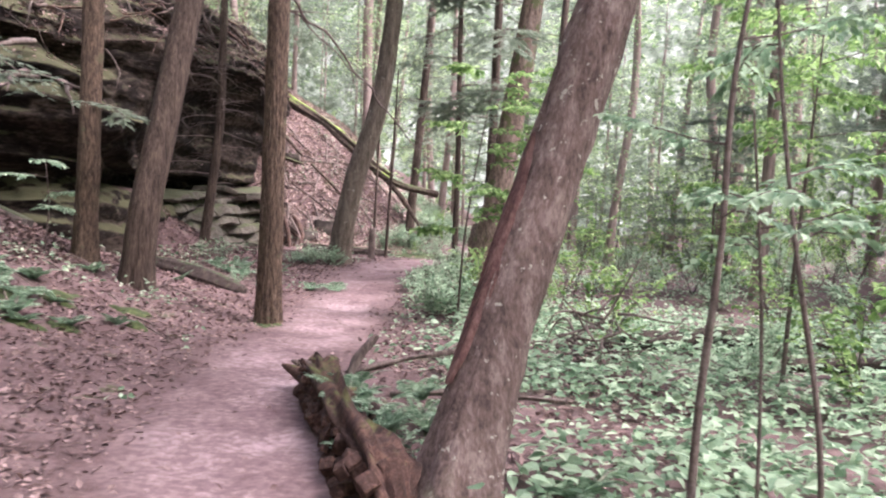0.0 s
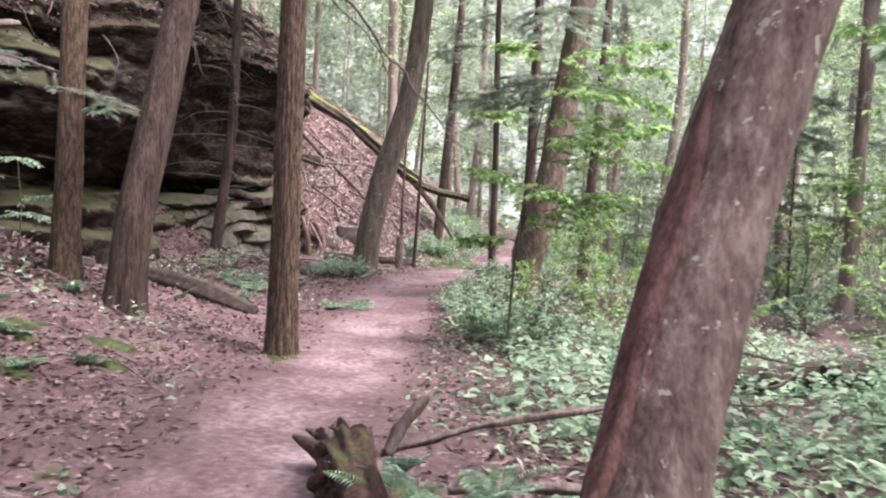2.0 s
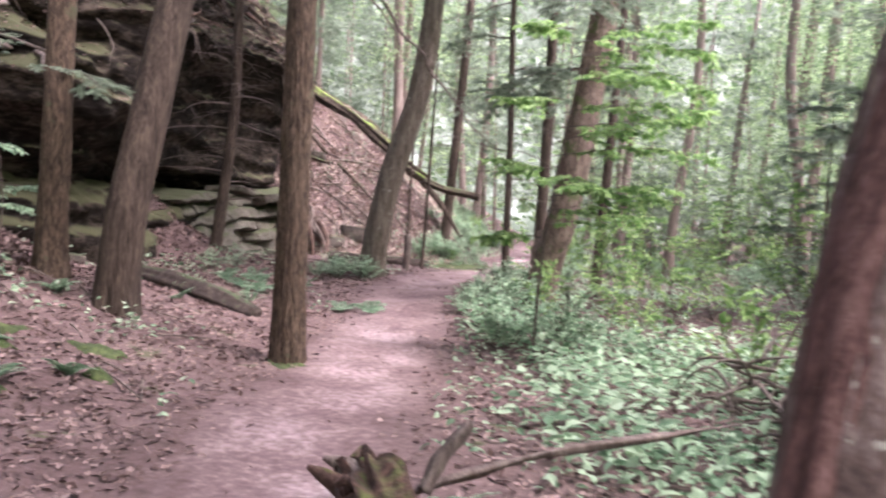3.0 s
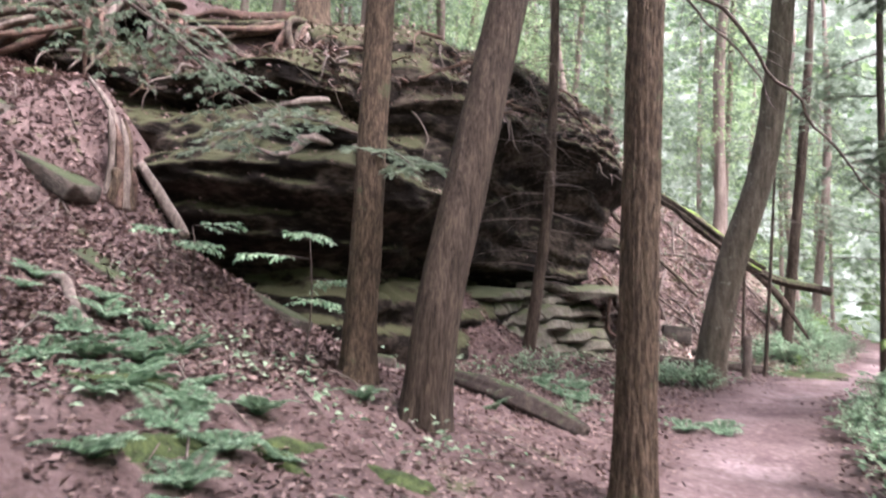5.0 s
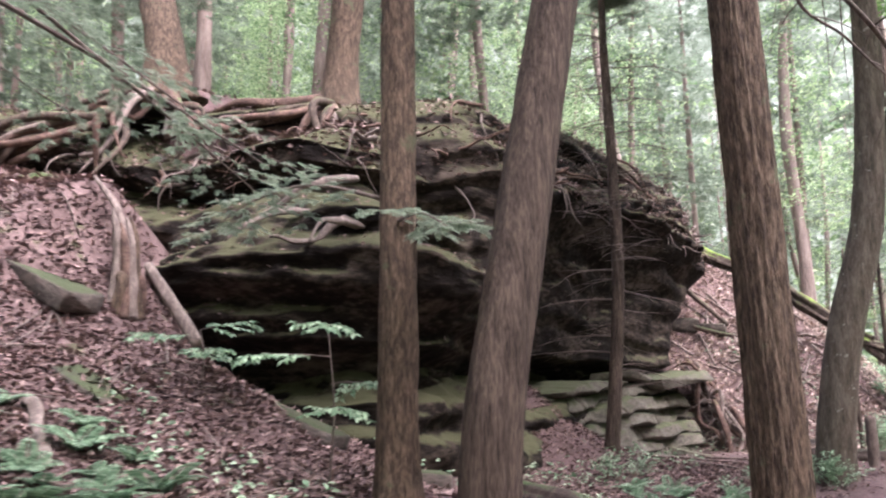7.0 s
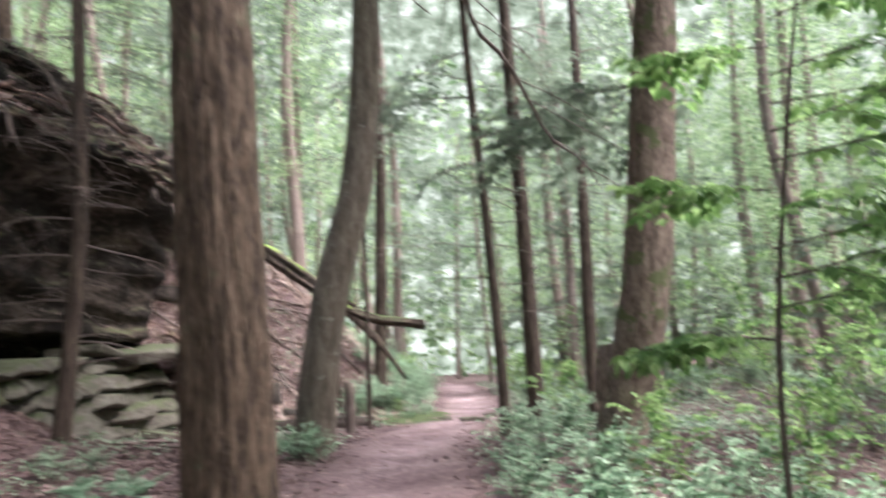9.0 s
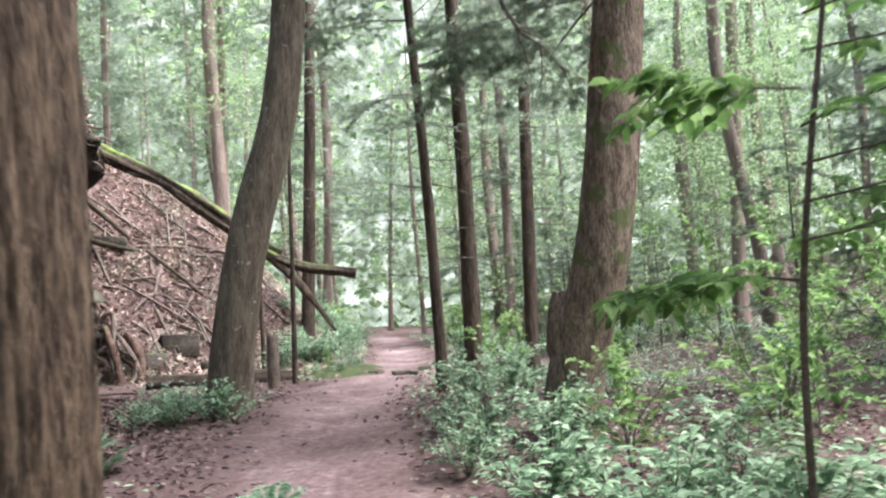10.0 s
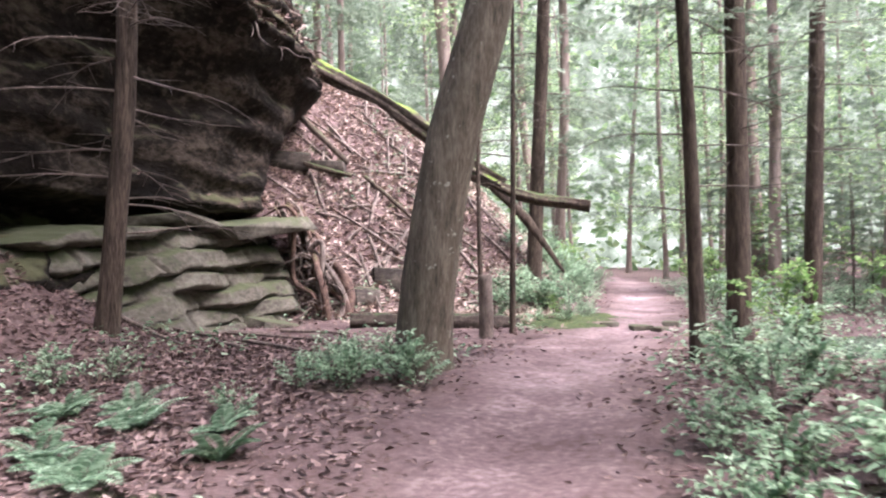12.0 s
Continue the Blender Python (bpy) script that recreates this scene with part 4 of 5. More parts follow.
while made < 210:
    x, y = rng.uniform(-1.5, 16), rng.uniform(5, 46)
    if y < 20 and x < 3.5 and rng.random() < 0.6:
        continue
    d = x - trail_x(y)
    if d < 1.6 or (y < 11 and x < 1.5) or abs(x - 1.0) < 1.6 and abs(y - 24) < 2.5:
        continue
    plant(int(rng.choice([0, 0, 2, 2, 1, 3, 4 if y > 15 else 0])), x, y, rng.uniform(0.8, 1.3), rng.uniform(0, 360))
    made += 1
for _ in range(70):
    y = rng.uniform(29, 56)
    plant(int(rng.choice([0, 0, 2])), float(trail_x(y - 3)) - rng.uniform(1.2, 3.2 if y < 45 else 9), y - 3, rng.uniform(0.8, 1.3), rng.uniform(0, 360))

# ---- things along the trail ----
rng = np.random.default_rng(23)


def log_thing(name, pts, material, label, category="log", seg=28, n=70, ridge=0.022, rough=0.30, seed=1.0):
    p = np.array(pts, float)
    ob = thing(name, p[0, :3], label, category)
    rel = p.copy()
    rel[:, :3] -= p[0, :3]
    put("log_body" if category == "log" else "wood", *tube(rel, seg, n, ridge, 5, 0, 1, seed, rough), material, ob)
    return ob


rotten = log_thing("rotten_log", [(-1.12, 6.1, 0.12, 0.10), (-1.0, 5.85, 0.12, 0.17), (-0.6, 4.9, 0.10, 0.18), (-0.2, 4.0, 0.08, 0.18), (0.15, 3.3, 0.06, 0.17), (0.25, 3.1, 0.0, 0.1)], ROTLOG,
                   "crumbling rotten log with moss at the trail edge", ridge=0.075, rough=0.6, n=150, seg=56)
for n in range(110):
    u = n / 109
    x, y = -1.15 + 1.3 * u, 6.0 - 2.9 * u
    k = rng.uniform(0.05, 0.12)
    ob = put("wood_chunk", *stone((k * rng.uniform(0.8, 1.6), k, k * rng.uniform(0.6, 1.2)), 50 + n * 1.9, 6, 0.02), ROTLOG, rotten)
    ob.matrix_basis = pose(x + 1.12 - rng.uniform(-0.08, 0.16), y - 6.1 + rng.uniform(-0.1, 0.1), rng.uniform(-0.08, 0.13), rng.uniform(-40, 40), rng.uniform(-40, 40), rng.uniform(0, 180))
for n in range(20):
    u = rng.uniform(0, 0.75) if n > 8 else rng.uniform(0, 0.12)
    c = np.array([1.15 * u, -2.4 * u, 0.02]) + rng.normal(0, 0.07, 3) * [1, 1, 0.5]
    tip = np.array([rng.normal(-0.08, 0.1), rng.normal(0.1, 0.1), rng.uniform(0.05, 0.15)])
    put("splinter", *tube([(*c, 0.06), (*(c + tip * 0.7), 0.045), (*(c + tip), 0.015)], 7, 16, 0.01, 4, 0, 1, n, 0.4), (ROTLOG, ROT, DEAD)[n % 3], rotten, "ragged upright sliver of rotten wood")
for x, y, a, b, c, turn, sink, label in [(-9.75, 26.7, 0.9, 0.6, 0.42, 30, 0.02, "dark broken rock on the bank behind the cliff"), (-9.1, 27.3, 0.8, 0.5, 0.3, 15, 0.02, "dark broken rock on the bank behind the cliff"),
                                         (-7.15, 25.7, 0.8, 0.5, 0.5, 20, 0.05, "mossy rock at the foot of the bank"), (-7.5, 24.95, 0.6, 0.45, 0.35, 50, 0.05, "mossy rock at the foot of the bank"),
                                         (-6.3, 25.3, 0.7, 0.4, 0.3, 80, 0.05, "mossy rock at the foot of the bank"),
                                         (-11.3, 9.95, 1.5, 0.7, 0.28, 14, 0.16, "low dark rock ledge capped with moss on the slope"), (-12.4, 9.65, 1.2, 0.6, 0.26, 8, 0.15, "low dark rock ledge capped with moss on the slope"),
                                         (-13.9, 10.2, 1.3, 0.7, 0.28, 4, 0.15, "low dark rock ledge capped with moss on the slope"), (-9.2, 9.35, 0.9, 0.4, 0.16, 10, 0.06, "low mossy stone sunk in the slope"),
                                         (-8.5, 11.3, 1.2, 0.6, 0.34, 25, 0.14, "mossy stone below the undercut rock"), (-7.6, 11.9, 1.3, 0.6, 0.34, 40, 0.14, "mossy stone below the undercut rock")]:
    ob = tagged(put("boulder", *stone((a, b, c), a * 7 + y, 16, 0.05), MOSSROCK, None), label, "rock", "rocks on the slope")
    ob.matrix_basis = pose(x, y, height(x, y) - sink + 0.1 * c, 0, 24 if x < -8 and y < 13 else 4, turn)
for x, y, k in [(-2.5, 24.2, 0.5), (-2.0, 24.5, 0.4), (-3.0, 24.6, 0.35), (-2.2, 23.7, 0.3)]:
    ob = tagged(put("trail_stone", *stone((k, k * 0.7, 0.1), k * 30 + x, 5, 0.02), SLAB), "flat grey stone set in the trail", "stone", "stones in the trail")
    ob.matrix_basis = pose(x, y, height(x, y) + 0.03, 0, 0, k * 200)
log_thing("fallen_log", [(-7.3, 13.9, 0.45, 0.15), (-6.2, 13.3, 0.38, 0.17), (-5.2, 12.7, 0.26, 0.16), (-4.45, 12.25, 0.14, 0.11)], DAMPLOG, "mossy fallen log on the leaf litter")
log_thing("mossy_log", [(-9.4, 26.4, 5.75, 0.17), (-8.43, 26.3, 5.2, 0.16), (-7.6, 26.2, 4.75, 0.12), (-6.56, 26.0, 4.0, 0.14), (-5.56, 26.0, 3.25, 0.11), (-5.0, 26.0, 2.9, 0.10)], MOSSLOG, "bright mossy log leaning down from the cliff top", rough=0.6, ridge=0.05)
log_thing("broken_log", [(-5.6, 26.02, 3.1, 0.12), (-4.69, 26.0, 2.68, 0.11), (-3.37, 26.0, 2.44, 0.09)], BARK_DARK, "weathered broken end of a fallen trunk", ridge=0.03, rough=0.5)
log_thing("broken_branch", [(-5.3, 26.0, 2.95, 0.08), (-4.6, 25.9, 2.25, 0.08), (-4.2, 25.9, 1.72, 0.06), (-3.87, 25.9, 1.2, 0.02)], BARK_DARK, "dark broken branch hanging from the fallen trunk", "branch", 10, 20)
log_thing("wooden_post", [(-4.58, 21.98, 0.2, 0.105), (-4.58, 21.98, 0.8, 0.1), (-4.58, 21.98, 1.25, 0.095)], DEAD, "short weathered wooden post beside the trail", "post", 20, 14, 0.006, 0.03)
log_thing("fallen_log", [(-7.0, 23.0, 0.50, 0.13), (-5.7, 23.4, 0.46, 0.15), (-4.4, 23.8, 0.42, 0.12)], DAMPLOG, "mossy fallen log at the foot of the bank")
snag = thing("uprooted_stump", (-7.85, 24.3, 0.42), "dark twisted dead stump with upturned roots", "stump")
for n in range(9):
    u = 2 * np.pi * n / 9
    run = np.array([(0.10, -0.05, -0.25, 0.12), (0.02, 0.1, 0.4, 0.10), (-0.35, 0.25, 0.95, 0.085), (-0.65, 0.4, 1.45, 0.075), (-1.05, 0.6, 1.95, 0.05), (-1.35, 0.8, 2.2, 0.02)])
    turn = u + np.linspace(0, 2.2, 6)
    run[:, 0] += 0.15 * np.cos(turn) * np.linspace(1.3, 0.8, 6)
    run[:, 1] += 0.15 * np.sin(turn) * np.linspace(1.3, 0.8, 6)
    run[1:, :3] += rng.normal(0, 0.13, (5, 3))
    run[:, 3] *= rng.uniform(0.4, 0.9)
    put("wood_strand", *tube(run, 10, 40, 0.02, 4, 0.3, 0.4, n, 0.35), (ROT, DEAD, ROT)[n % 3], snag, "twisted strand of dead wood")
for n in range(70):
    a = rng.uniform(0, 2 * np.pi)
    h = rng.uniform(0, 1.0)
    pts = limb_points((-0.6 * h, 0.35 * h, 1.4 * h), (np.cos(a), np.sin(a), rng.uniform(-0.4, 0.8)), rng.uniform(0.3, 1.0), 0.2, rng, 6, 0.42, 0.024, 0.004)
    put("root", *tube(pts, 6, 12), DEAD, snag)
broken = thing("splintered_stump", (-10.85, 10.7, height(-10.85, 10.7)), "splintered grey stump leaning on the slope", "stump")
for n in range(11):
    u = 2 * np.pi * n / 11
    c, d = 0.12 * math.cos(u), 0.12 * math.sin(u)
    top = rng.uniform(0.35, 1.2)
    run = [(c * 1.6, d * 1.6, -0.25, 0.07), (c, d, 0.3, 0.06), (c * 0.9 - 0.06, d, top * 0.75, 0.05), (c * 0.8 - 0.16 * top, d, top, 0.012)]
    put("splinter", *tube(run, 8, 26, 0.012, 4, 0.2, 0.3, n, 0.3), (DEAD, BARK, ROT, BARK_DARK)[n % 4], broken, "torn upright splinter")
put("splinter", *tube([(-0.05, 0.05, 0.7, 0.06), (-0.35, 0.05, 1.2, 0.05), (-0.9, 0, 1.75, 0.02)], 8, 24, 0.01, 4, 0, 1, 3, 0.3), DEAD, broken, "leaning splinter")
log_thing("dead_branch", [(-10.45, 10.73, 3.2, 0.06), (-10.05, 10.8, 2.75, 0.075), (-9.6, 10.88, 2.2, 0.07)], DEAD, "grey broken pole leaning against the stump", "branch", 12, 20)
log_thing("dead_branch", [(-9.3, 8.7, 1.62, 0.05), (-8.7, 8.6, 1.5, 0.06), (-8.24, 8.4, 1.28, 0.06), (-7.9, 8.3, 1.1, 0.07), (-7.5, 8.05, 0.95, 0.05)], DEAD, "pale crooked dead branch on the slope", "branch", 12, 24)
for pts in ([(-0.9, 5.75, 0.15, 0.026), (-0.3, 6.1, 0.33, 0.024), (0.3, 6.4, 0.42, 0.018), (0.9, 6.7, 0.5, 0.01)], [(-0.3, 5.4, 0.15, 0.035), (0.4, 5.6, 0.18, 0.03), (1.1, 5.7, 0.15, 0.02)],
            [(-0.75, 5.8, 0.2, 0.05), (-0.65, 5.85, 0.4, 0.04), (-0.55, 5.9, 0.55, 0.02)]):
    log_thing("dead_branch", pts, DEAD, "weathered broken branch by the rotten log", "branch", 10, 18)
for pts in ([(-10.1, 27.7, 4.95, 0.07), (-9.4, 27.6, 4.3, 0.065), (-8.7, 27.5, 3.65, 0.05)], [(-8.36, 27.6, 3.35, 0.045), (-7.7, 27.5, 2.8, 0.04), (-7.0, 27.3, 2.2, 0.03)],
            [(-9.8, 26.6, 3.75, 0.06), (-9.0, 26.7, 3.45, 0.06), (-8.4, 26.9, 3.3, 0.04)]):
    log_thing("dead_pole", pts, BARK_DARK, "bare dead pole lying down the leafy bank", "branch", 9, 18, 0.006, 0.2)
for x, y, a, ln in [(-8.6, 20.9, 0.1, 1.4), (-8.2, 21.3, -0.35, 1.7), (-7.4, 20.2, -0.5, 1.3), (-8.9, 20.0, 0.4, 1.1), (-7.6, 21.7, 0.15, 0.9), (-8.7, 19.3, -0.2, 1.2), (-7.0, 19.4, 2.5, 0.8)]:
    run = [(x + u * ln * math.cos(a), y + u * ln * math.sin(a) + 0.05 * math.sin(5 * u), height(x + u * ln * math.cos(a), y + u * ln * math.sin(a)) + 0.05, 0.035 - 0.02 * u) for u in (0, 0.4, 0.7, 1)]
    log_thing("dead_branch", run, DEAD, "dry fallen branch before the pale rock ledge", "branch", 8, 16, 0.004, 0.3)
for n in range(80):
    x, y = rng.uniform(-9.4, -5.0), rng.uniform(25.4, 31)
    a = rng.uniform(0, 2 * np.pi)
    z = height(x, y) + 0.06
    ln = rng.uniform(0.4, 1.5)
    dx, dy = ln * math.cos(a), ln * math.sin(a)
    log_thing("dead_branch", [(x, y, z, 0.035), (x + dx / 2, y + dy / 2, height(x + dx / 2, y + dy / 2) + 0.09, 0.03), (x + dx, y + dy, height(x + dx, y + dy) + 0.06, 0.012)], DEAD, "pale dead branch lying on the leafy bank", "branch", 7, 10)
for n in range(90):
    x, y = rng.uniform(-12.5, -3.6), rng.uniform(5.0, 11.0)
    a = rng.uniform(0, 2 * np.pi)
    ln = rng.uniform(0.3, 1.0)
    dx, dy = ln * math.cos(a), ln * math.sin(a)
    log_thing("fallen_twig", [(x, y, height(x, y) + 0.03, 0.012), (x + dx / 2, y + dy / 2, height(x + dx / 2, y + dy / 2) + 0.05, 0.010), (x + dx, y + dy, height(x + dx, y + dy) + 0.03, 0.004)], DEAD, "thin dead twig lying on the leaf litter", "twig", 5, 8, 0.0)
brush = thing("root_tangle", (1.35, 8.6, 0.0), "tangle of dead roots and twigs on the ground", "roots")
for n in range(34):
    a = rng.uniform(0, 2 * np.pi)
    pts = limb_points((rng.normal(0, 0.25), rng.normal(0, 0.25), rng.uniform(0, 0.6)), (np.cos(a), np.sin(a), rng.uniform(-0.5, 0.6)), rng.uniform(0.5, 1.3), 0.3, rng, 6, 0.3, 0.022, 0.004)
    put("root", *tube(pts, 5, 10), DEAD, brush)

ROOTS = [[[(-13.6, 12.9, 7.1, 0.16), (-13.5, 11.9, 6.5, 0.13), (-14.2, 11.1, 5.95, 0.11), (-15.2, 10.5, 5.5, 0.07)],
          [(-13.6, 12.9, 7.0, 0.15), (-13.9, 11.8, 6.4, 0.12), (-14.6, 11.0, 5.8, 0.10), (-14.7, 10.6, 5.2, 0.06), (-14.6, 10.4, 4.7, 0.03)],
          [(-13.6, 12.9, 7.0, 0.14), (-13.2, 12.0, 6.4, 0.11), (-12.9, 11.6, 5.8, 0.08), (-12.7, 11.3, 5.2, 0.03)],
          [(-13.6, 12.9, 7.0, 0.14), (-12.9, 12.5, 6.6, 0.11), (-12.2, 12.2, 6.1, 0.08), (-11.7, 11.9, 5.5, 0.03)],
          [(-13.6, 12.9, 7.0, 0.12), (-14.4, 12.2, 6.6, 0.10), (-15.4, 11.5, 6.2, 0.08), (-16.2, 11.0, 5.9, 0.04)]],
         [[(-10.9, 14.4, 6.6, 0.15), (-11.6, 13.9, 6.7, 0.12), (-12.4, 13.5, 6.75, 0.10), (-13.1, 13.2, 6.7, 0.05)],
          [(-10.9, 14.4, 6.5, 0.13), (-11.3, 13.6, 6.45, 0.11), (-12.0, 13.0, 6.4, 0.08), (-12.6, 12.7, 6.2, 0.04)],
          [(-10.9, 14.4, 6.5, 0.13), (-10.6, 13.7, 6.2, 0.10), (-10.3, 13.3, 5.7, 0.07), (-10.2, 13.0, 5.1, 0.03)],
          [(-10.9, 14.4, 6.5, 0.13), (-10.3, 14.3, 6.2, 0.10), (-9.7, 14.2, 5.7, 0.07), (-9.4, 14.0, 5.2, 0.04)],
          [(-10.9, 14.4, 6.5, 0.12), (-10.5, 15.0, 6.5, 0.10), (-10.0, 15.8, 6.3, 0.06), (-9.6, 16.3, 6.0, 0.03)]],
         [[(-10.9, 21.4, 7.6, 0.12), (-10.2, 21.0, 7.4, 0.10), (-9.4, 20.6, 6.9, 0.07), (-8.9, 20.4, 6.2, 0.03)],
          [(-10.9, 21.4, 7.6, 0.12), (-10.1, 22.0, 7.4, 0.10), (-9.3, 22.6, 6.9, 0.06), (-8.8, 23.0, 6.3, 0.03)],
          [(-10.9, 21.4, 7.6, 0.12), (-10.4, 20.2, 7.4, 0.09), (-9.9, 19.0, 7.0, 0.06), (-9.3, 18.2, 6.5, 0.03)]]]

# trees and bare roots on top of the cliff
for k, (axis, label) in enumerate([([(-13.65, 13.0, 6.9, 0.5), (-13.75, 13, 7.6, 0.36), (-14.2, 13, 9.1, 0.32), (-14.8, 13, 13, 0.25), (-15, 13, 18, 0.1)], "broad hemlock trunk rooted on the cliff edge"),
                                   ([(-10.95, 14.5, 6.3, 0.42), (-10.9, 14.5, 7.0, 0.3), (-10.75, 14.5, 8.6, 0.27), (-10.5, 14.5, 13, 0.2), (-10.4, 14.5, 18, 0.1)], "brown tree trunk with gripping roots on the cliff"),
                                   ([(-10.9, 21.5, 7.2, 0.3), (-10.9, 21.5, 8.2, 0.24), (-10.8, 21.5, 12, 0.2), (-10.8, 21.5, 17, 0.1)], "brown tree trunk standing on top of the overhang")]):
    tree = near_tree("clifftop_tree", axis, BARK, label, "tree", 40, 100, 0.014, 7, 0.4, k * 2.0, group="trees on the cliff")
    x, y, z = axis[0][:3]
    for path in ROOTS[k]:
        for n in range(5):
            run = np.array(path, float)
            run[1:, :3] += rng.normal(0, 0.16, (len(path) - 1, 3)) - np.array([0, 0, 0.42 if k == 1 else 0.14])
            run[:, 3] *= rng.uniform(0.35, 0.85)
            put("root", *tube(run - np.array([x, y, z, 0]), 9, 30, 0, 5, 0, 1, n, 0.2), (ROT, BARK_DARK, ROT, DEAD, BARK_DARK)[n], tree, "bare gripping root")
    green_boughs(tree, axis, z + 5, z + 10, 4, 2.4, rng)
    # unseen crown added to keep the overhang's nose in shade
    if k == 2:
        shade_crown(tree, axis[3][0], axis[3][1], z + 4.5, k)

# hanging roots over the ledge
for x, y, z, a in [(-9.0, 11.9, 3.35, -1.8), (-8.6, 12.1, 3.3, -1.3), (-8.2, 12.6, 3.3, -0.8), (-8.9, 11.9, 3.9, -1.6), (-9.6, 11.8, 3.5, -1.9)]:
    pts = limb_points((x - 0.8 * math.cos(a), y - 0.8 * math.sin(a), z + 0.55), (math.cos(a), math.sin(a), -0.25), 1.6, 0.9, rng, 8, 0.22, 0.06, 0.012)
    log_thing("bare_root", pts, DEAD, "bare grey root creeping over the rock ledge", "root", 10, 24)

# saplings by the leaning tree
for pts, label in [([(1.68, 2.95, -0.05, 0.022), (1.70, 2.98, 0.8, 0.02), (1.76, 3.05, 1.5, 0.017), (1.78, 3.1, 2.3, 0.014), (1.9, 3.2, 3.2, 0.008)], "bare brown sapling stem in the undergrowth"),
                   ([(2.3, 3.0, -0.05, 0.016), (2.25, 3.0, 0.65, 0.015), (2.1, 3.1, 1.6, 0.012), (2.0, 3.2, 2.5, 0.009), (1.95, 3.2, 3.0, 0.005)], "thin bare sapling stem in the undergrowth"),
                   ([(2.05, 3.2, 0.0, 0.010), (2.0, 3.2, 1.2, 0.009), (1.9, 3.2, 2.2, 0.006)], "thin pale sapling stem in the undergrowth")]:
    ob = thing("sapling", pts[0][:3], label, "sapling", "bare saplings")
    rel = np.array(pts) - np.array([*pts[0][:3], 0])
    put("stem", *tube(rel, 8, 24, 0, 5, 0, 1, 0, 0.15), TWIG, ob)
    for n in range(3):
        k = rng.uniform(0.5, 0.95)
        c = lerp_path(pts, 20)[int(k * 19)]
        a = rng.uniform(0, 2 * np.pi)
        bough(ob, limb_points(c[:3], (np.cos(a), np.sin(a), 0.2), 0.8, 0.2, rng, 5, 0.1, 0.006, 0.002), rng, "cool", 5, 0.3, 0.07)

for base, tip in [((-6.55, 9.9, height(-6.55, 9.9)), 2.1), ((-8.9, 10.4, height(-8.9, 10.4)), 2.3)]:
    ob = thing("sapling", base, "small beech sapling with flat sprays of green leaves", "sapling", "beech saplings")
    pts = [(*base, 0.012), (base[0] + 0.05, base[1], (base[2] + tip) / 2, 0.009), (base[0] - 0.03, base[1], tip, 0.005)]
    put("stem", *tube(np.array(pts) - np.array([*base, 0]), 6, 14), TWIG, ob)
    for n in range(4):
        z = base[2] + (tip - base[2]) * (0.5 + 0.5 * n / 3)
        a = -0.4 + 2.4 * (n % 3) + rng.normal(0, 0.4)
        bough(ob, limb_points((base[0], base[1], z), (np.cos(a), np.sin(a), 0.12), 0.7, 0.15, rng, 5, 0.06, 0.005, 0.0015), rng, "cool", 7, 0.3, 0.065)

ob = thing("sapling", (-0.62, 11.7, -0.05), "beech sapling with layered sprays of bright green leaves", "sapling", "beech saplings")
put("stem", *tube([(0, 0, 0, 0.02), (0.05, 0, 1.4, 0.016), (0.2, -0.1, 2.6, 0.012), (0.4, -0.2, 3.8, 0.005)], 7, 24), TWIG, ob)
for n in range(16):
    z = 1.45 + 2.5 * n / 15
    a = (rng.normal(-0.2, 0.5) if n % 5 else 2.8)
    bough(ob, limb_points((-0.6 + 0.1 * (z - 1.4), 11.65, z), (np.cos(a), np.sin(a), 0.15), (1.7 if n % 5 else 0.7) * rng.uniform(0.8, 1.1), 0.25, rng, 6, 0.07, 0.007, 0.0015), rng, "leaf", 11, 0.5, 0.105)

SPRIG = thing("sapling", (3.4, 8.2, height(3.4, 8.2)), "beech sapling with layered sprays of bright green leaves", "sapling", "beech saplings")
put("stem", *tube([(0, 0, -0.1, 0.028), (0.05, 0, 1.4, 0.022), (0.1, -0.1, 2.8, 0.015), (0.15, -0.2, 4.4, 0.005)], 7, 24), TWIG, SPRIG)
for n in range(16):
    z = 1.9 + 2.3 * n / 15
    a = n * 2.4 + rng.normal(0, 0.3)
    bough(SPRIG, limb_points((3.45 + 0.03 * z, 8.15, z), (np.cos(a), np.sin(a), 0.15), 1.5 * rng.uniform(0.7, 1.1), 0.2, rng, 6, 0.07, 0.007, 0.0015), rng, "leaf", 10, 0.45, 0.095)
for pts in ([(1.9, 10.6, 0.02, 0.13), (2.9, 11.2, 0.05, 0.16), (4.2, 12.0, 0.03, 0.15), (5.6, 12.6, 0.0, 0.1)], [(3.8, 9.6, 0.0, 0.08), (4.8, 9.9, 0.06, 0.09), (6.0, 10.5, 0.05, 0.06)]):
    log_thing("fallen_log", pts, DAMPLOG, "dark decayed log sunk in the undergrowth", seg=20, n=50)

# creek
v = [(1.0 + 1.7 * math.cos(a) * (1 + 0.2 * math.sin(3 * a)), 24 + 2.6 * math.sin(a), 0.06) for a in np.linspace(0, 2 * np.pi, 48, endpoint=False)]
tagged(put("water", v, [list(range(48))], WATER), "still shallow creek pool among the trees", "water", kind="structure")

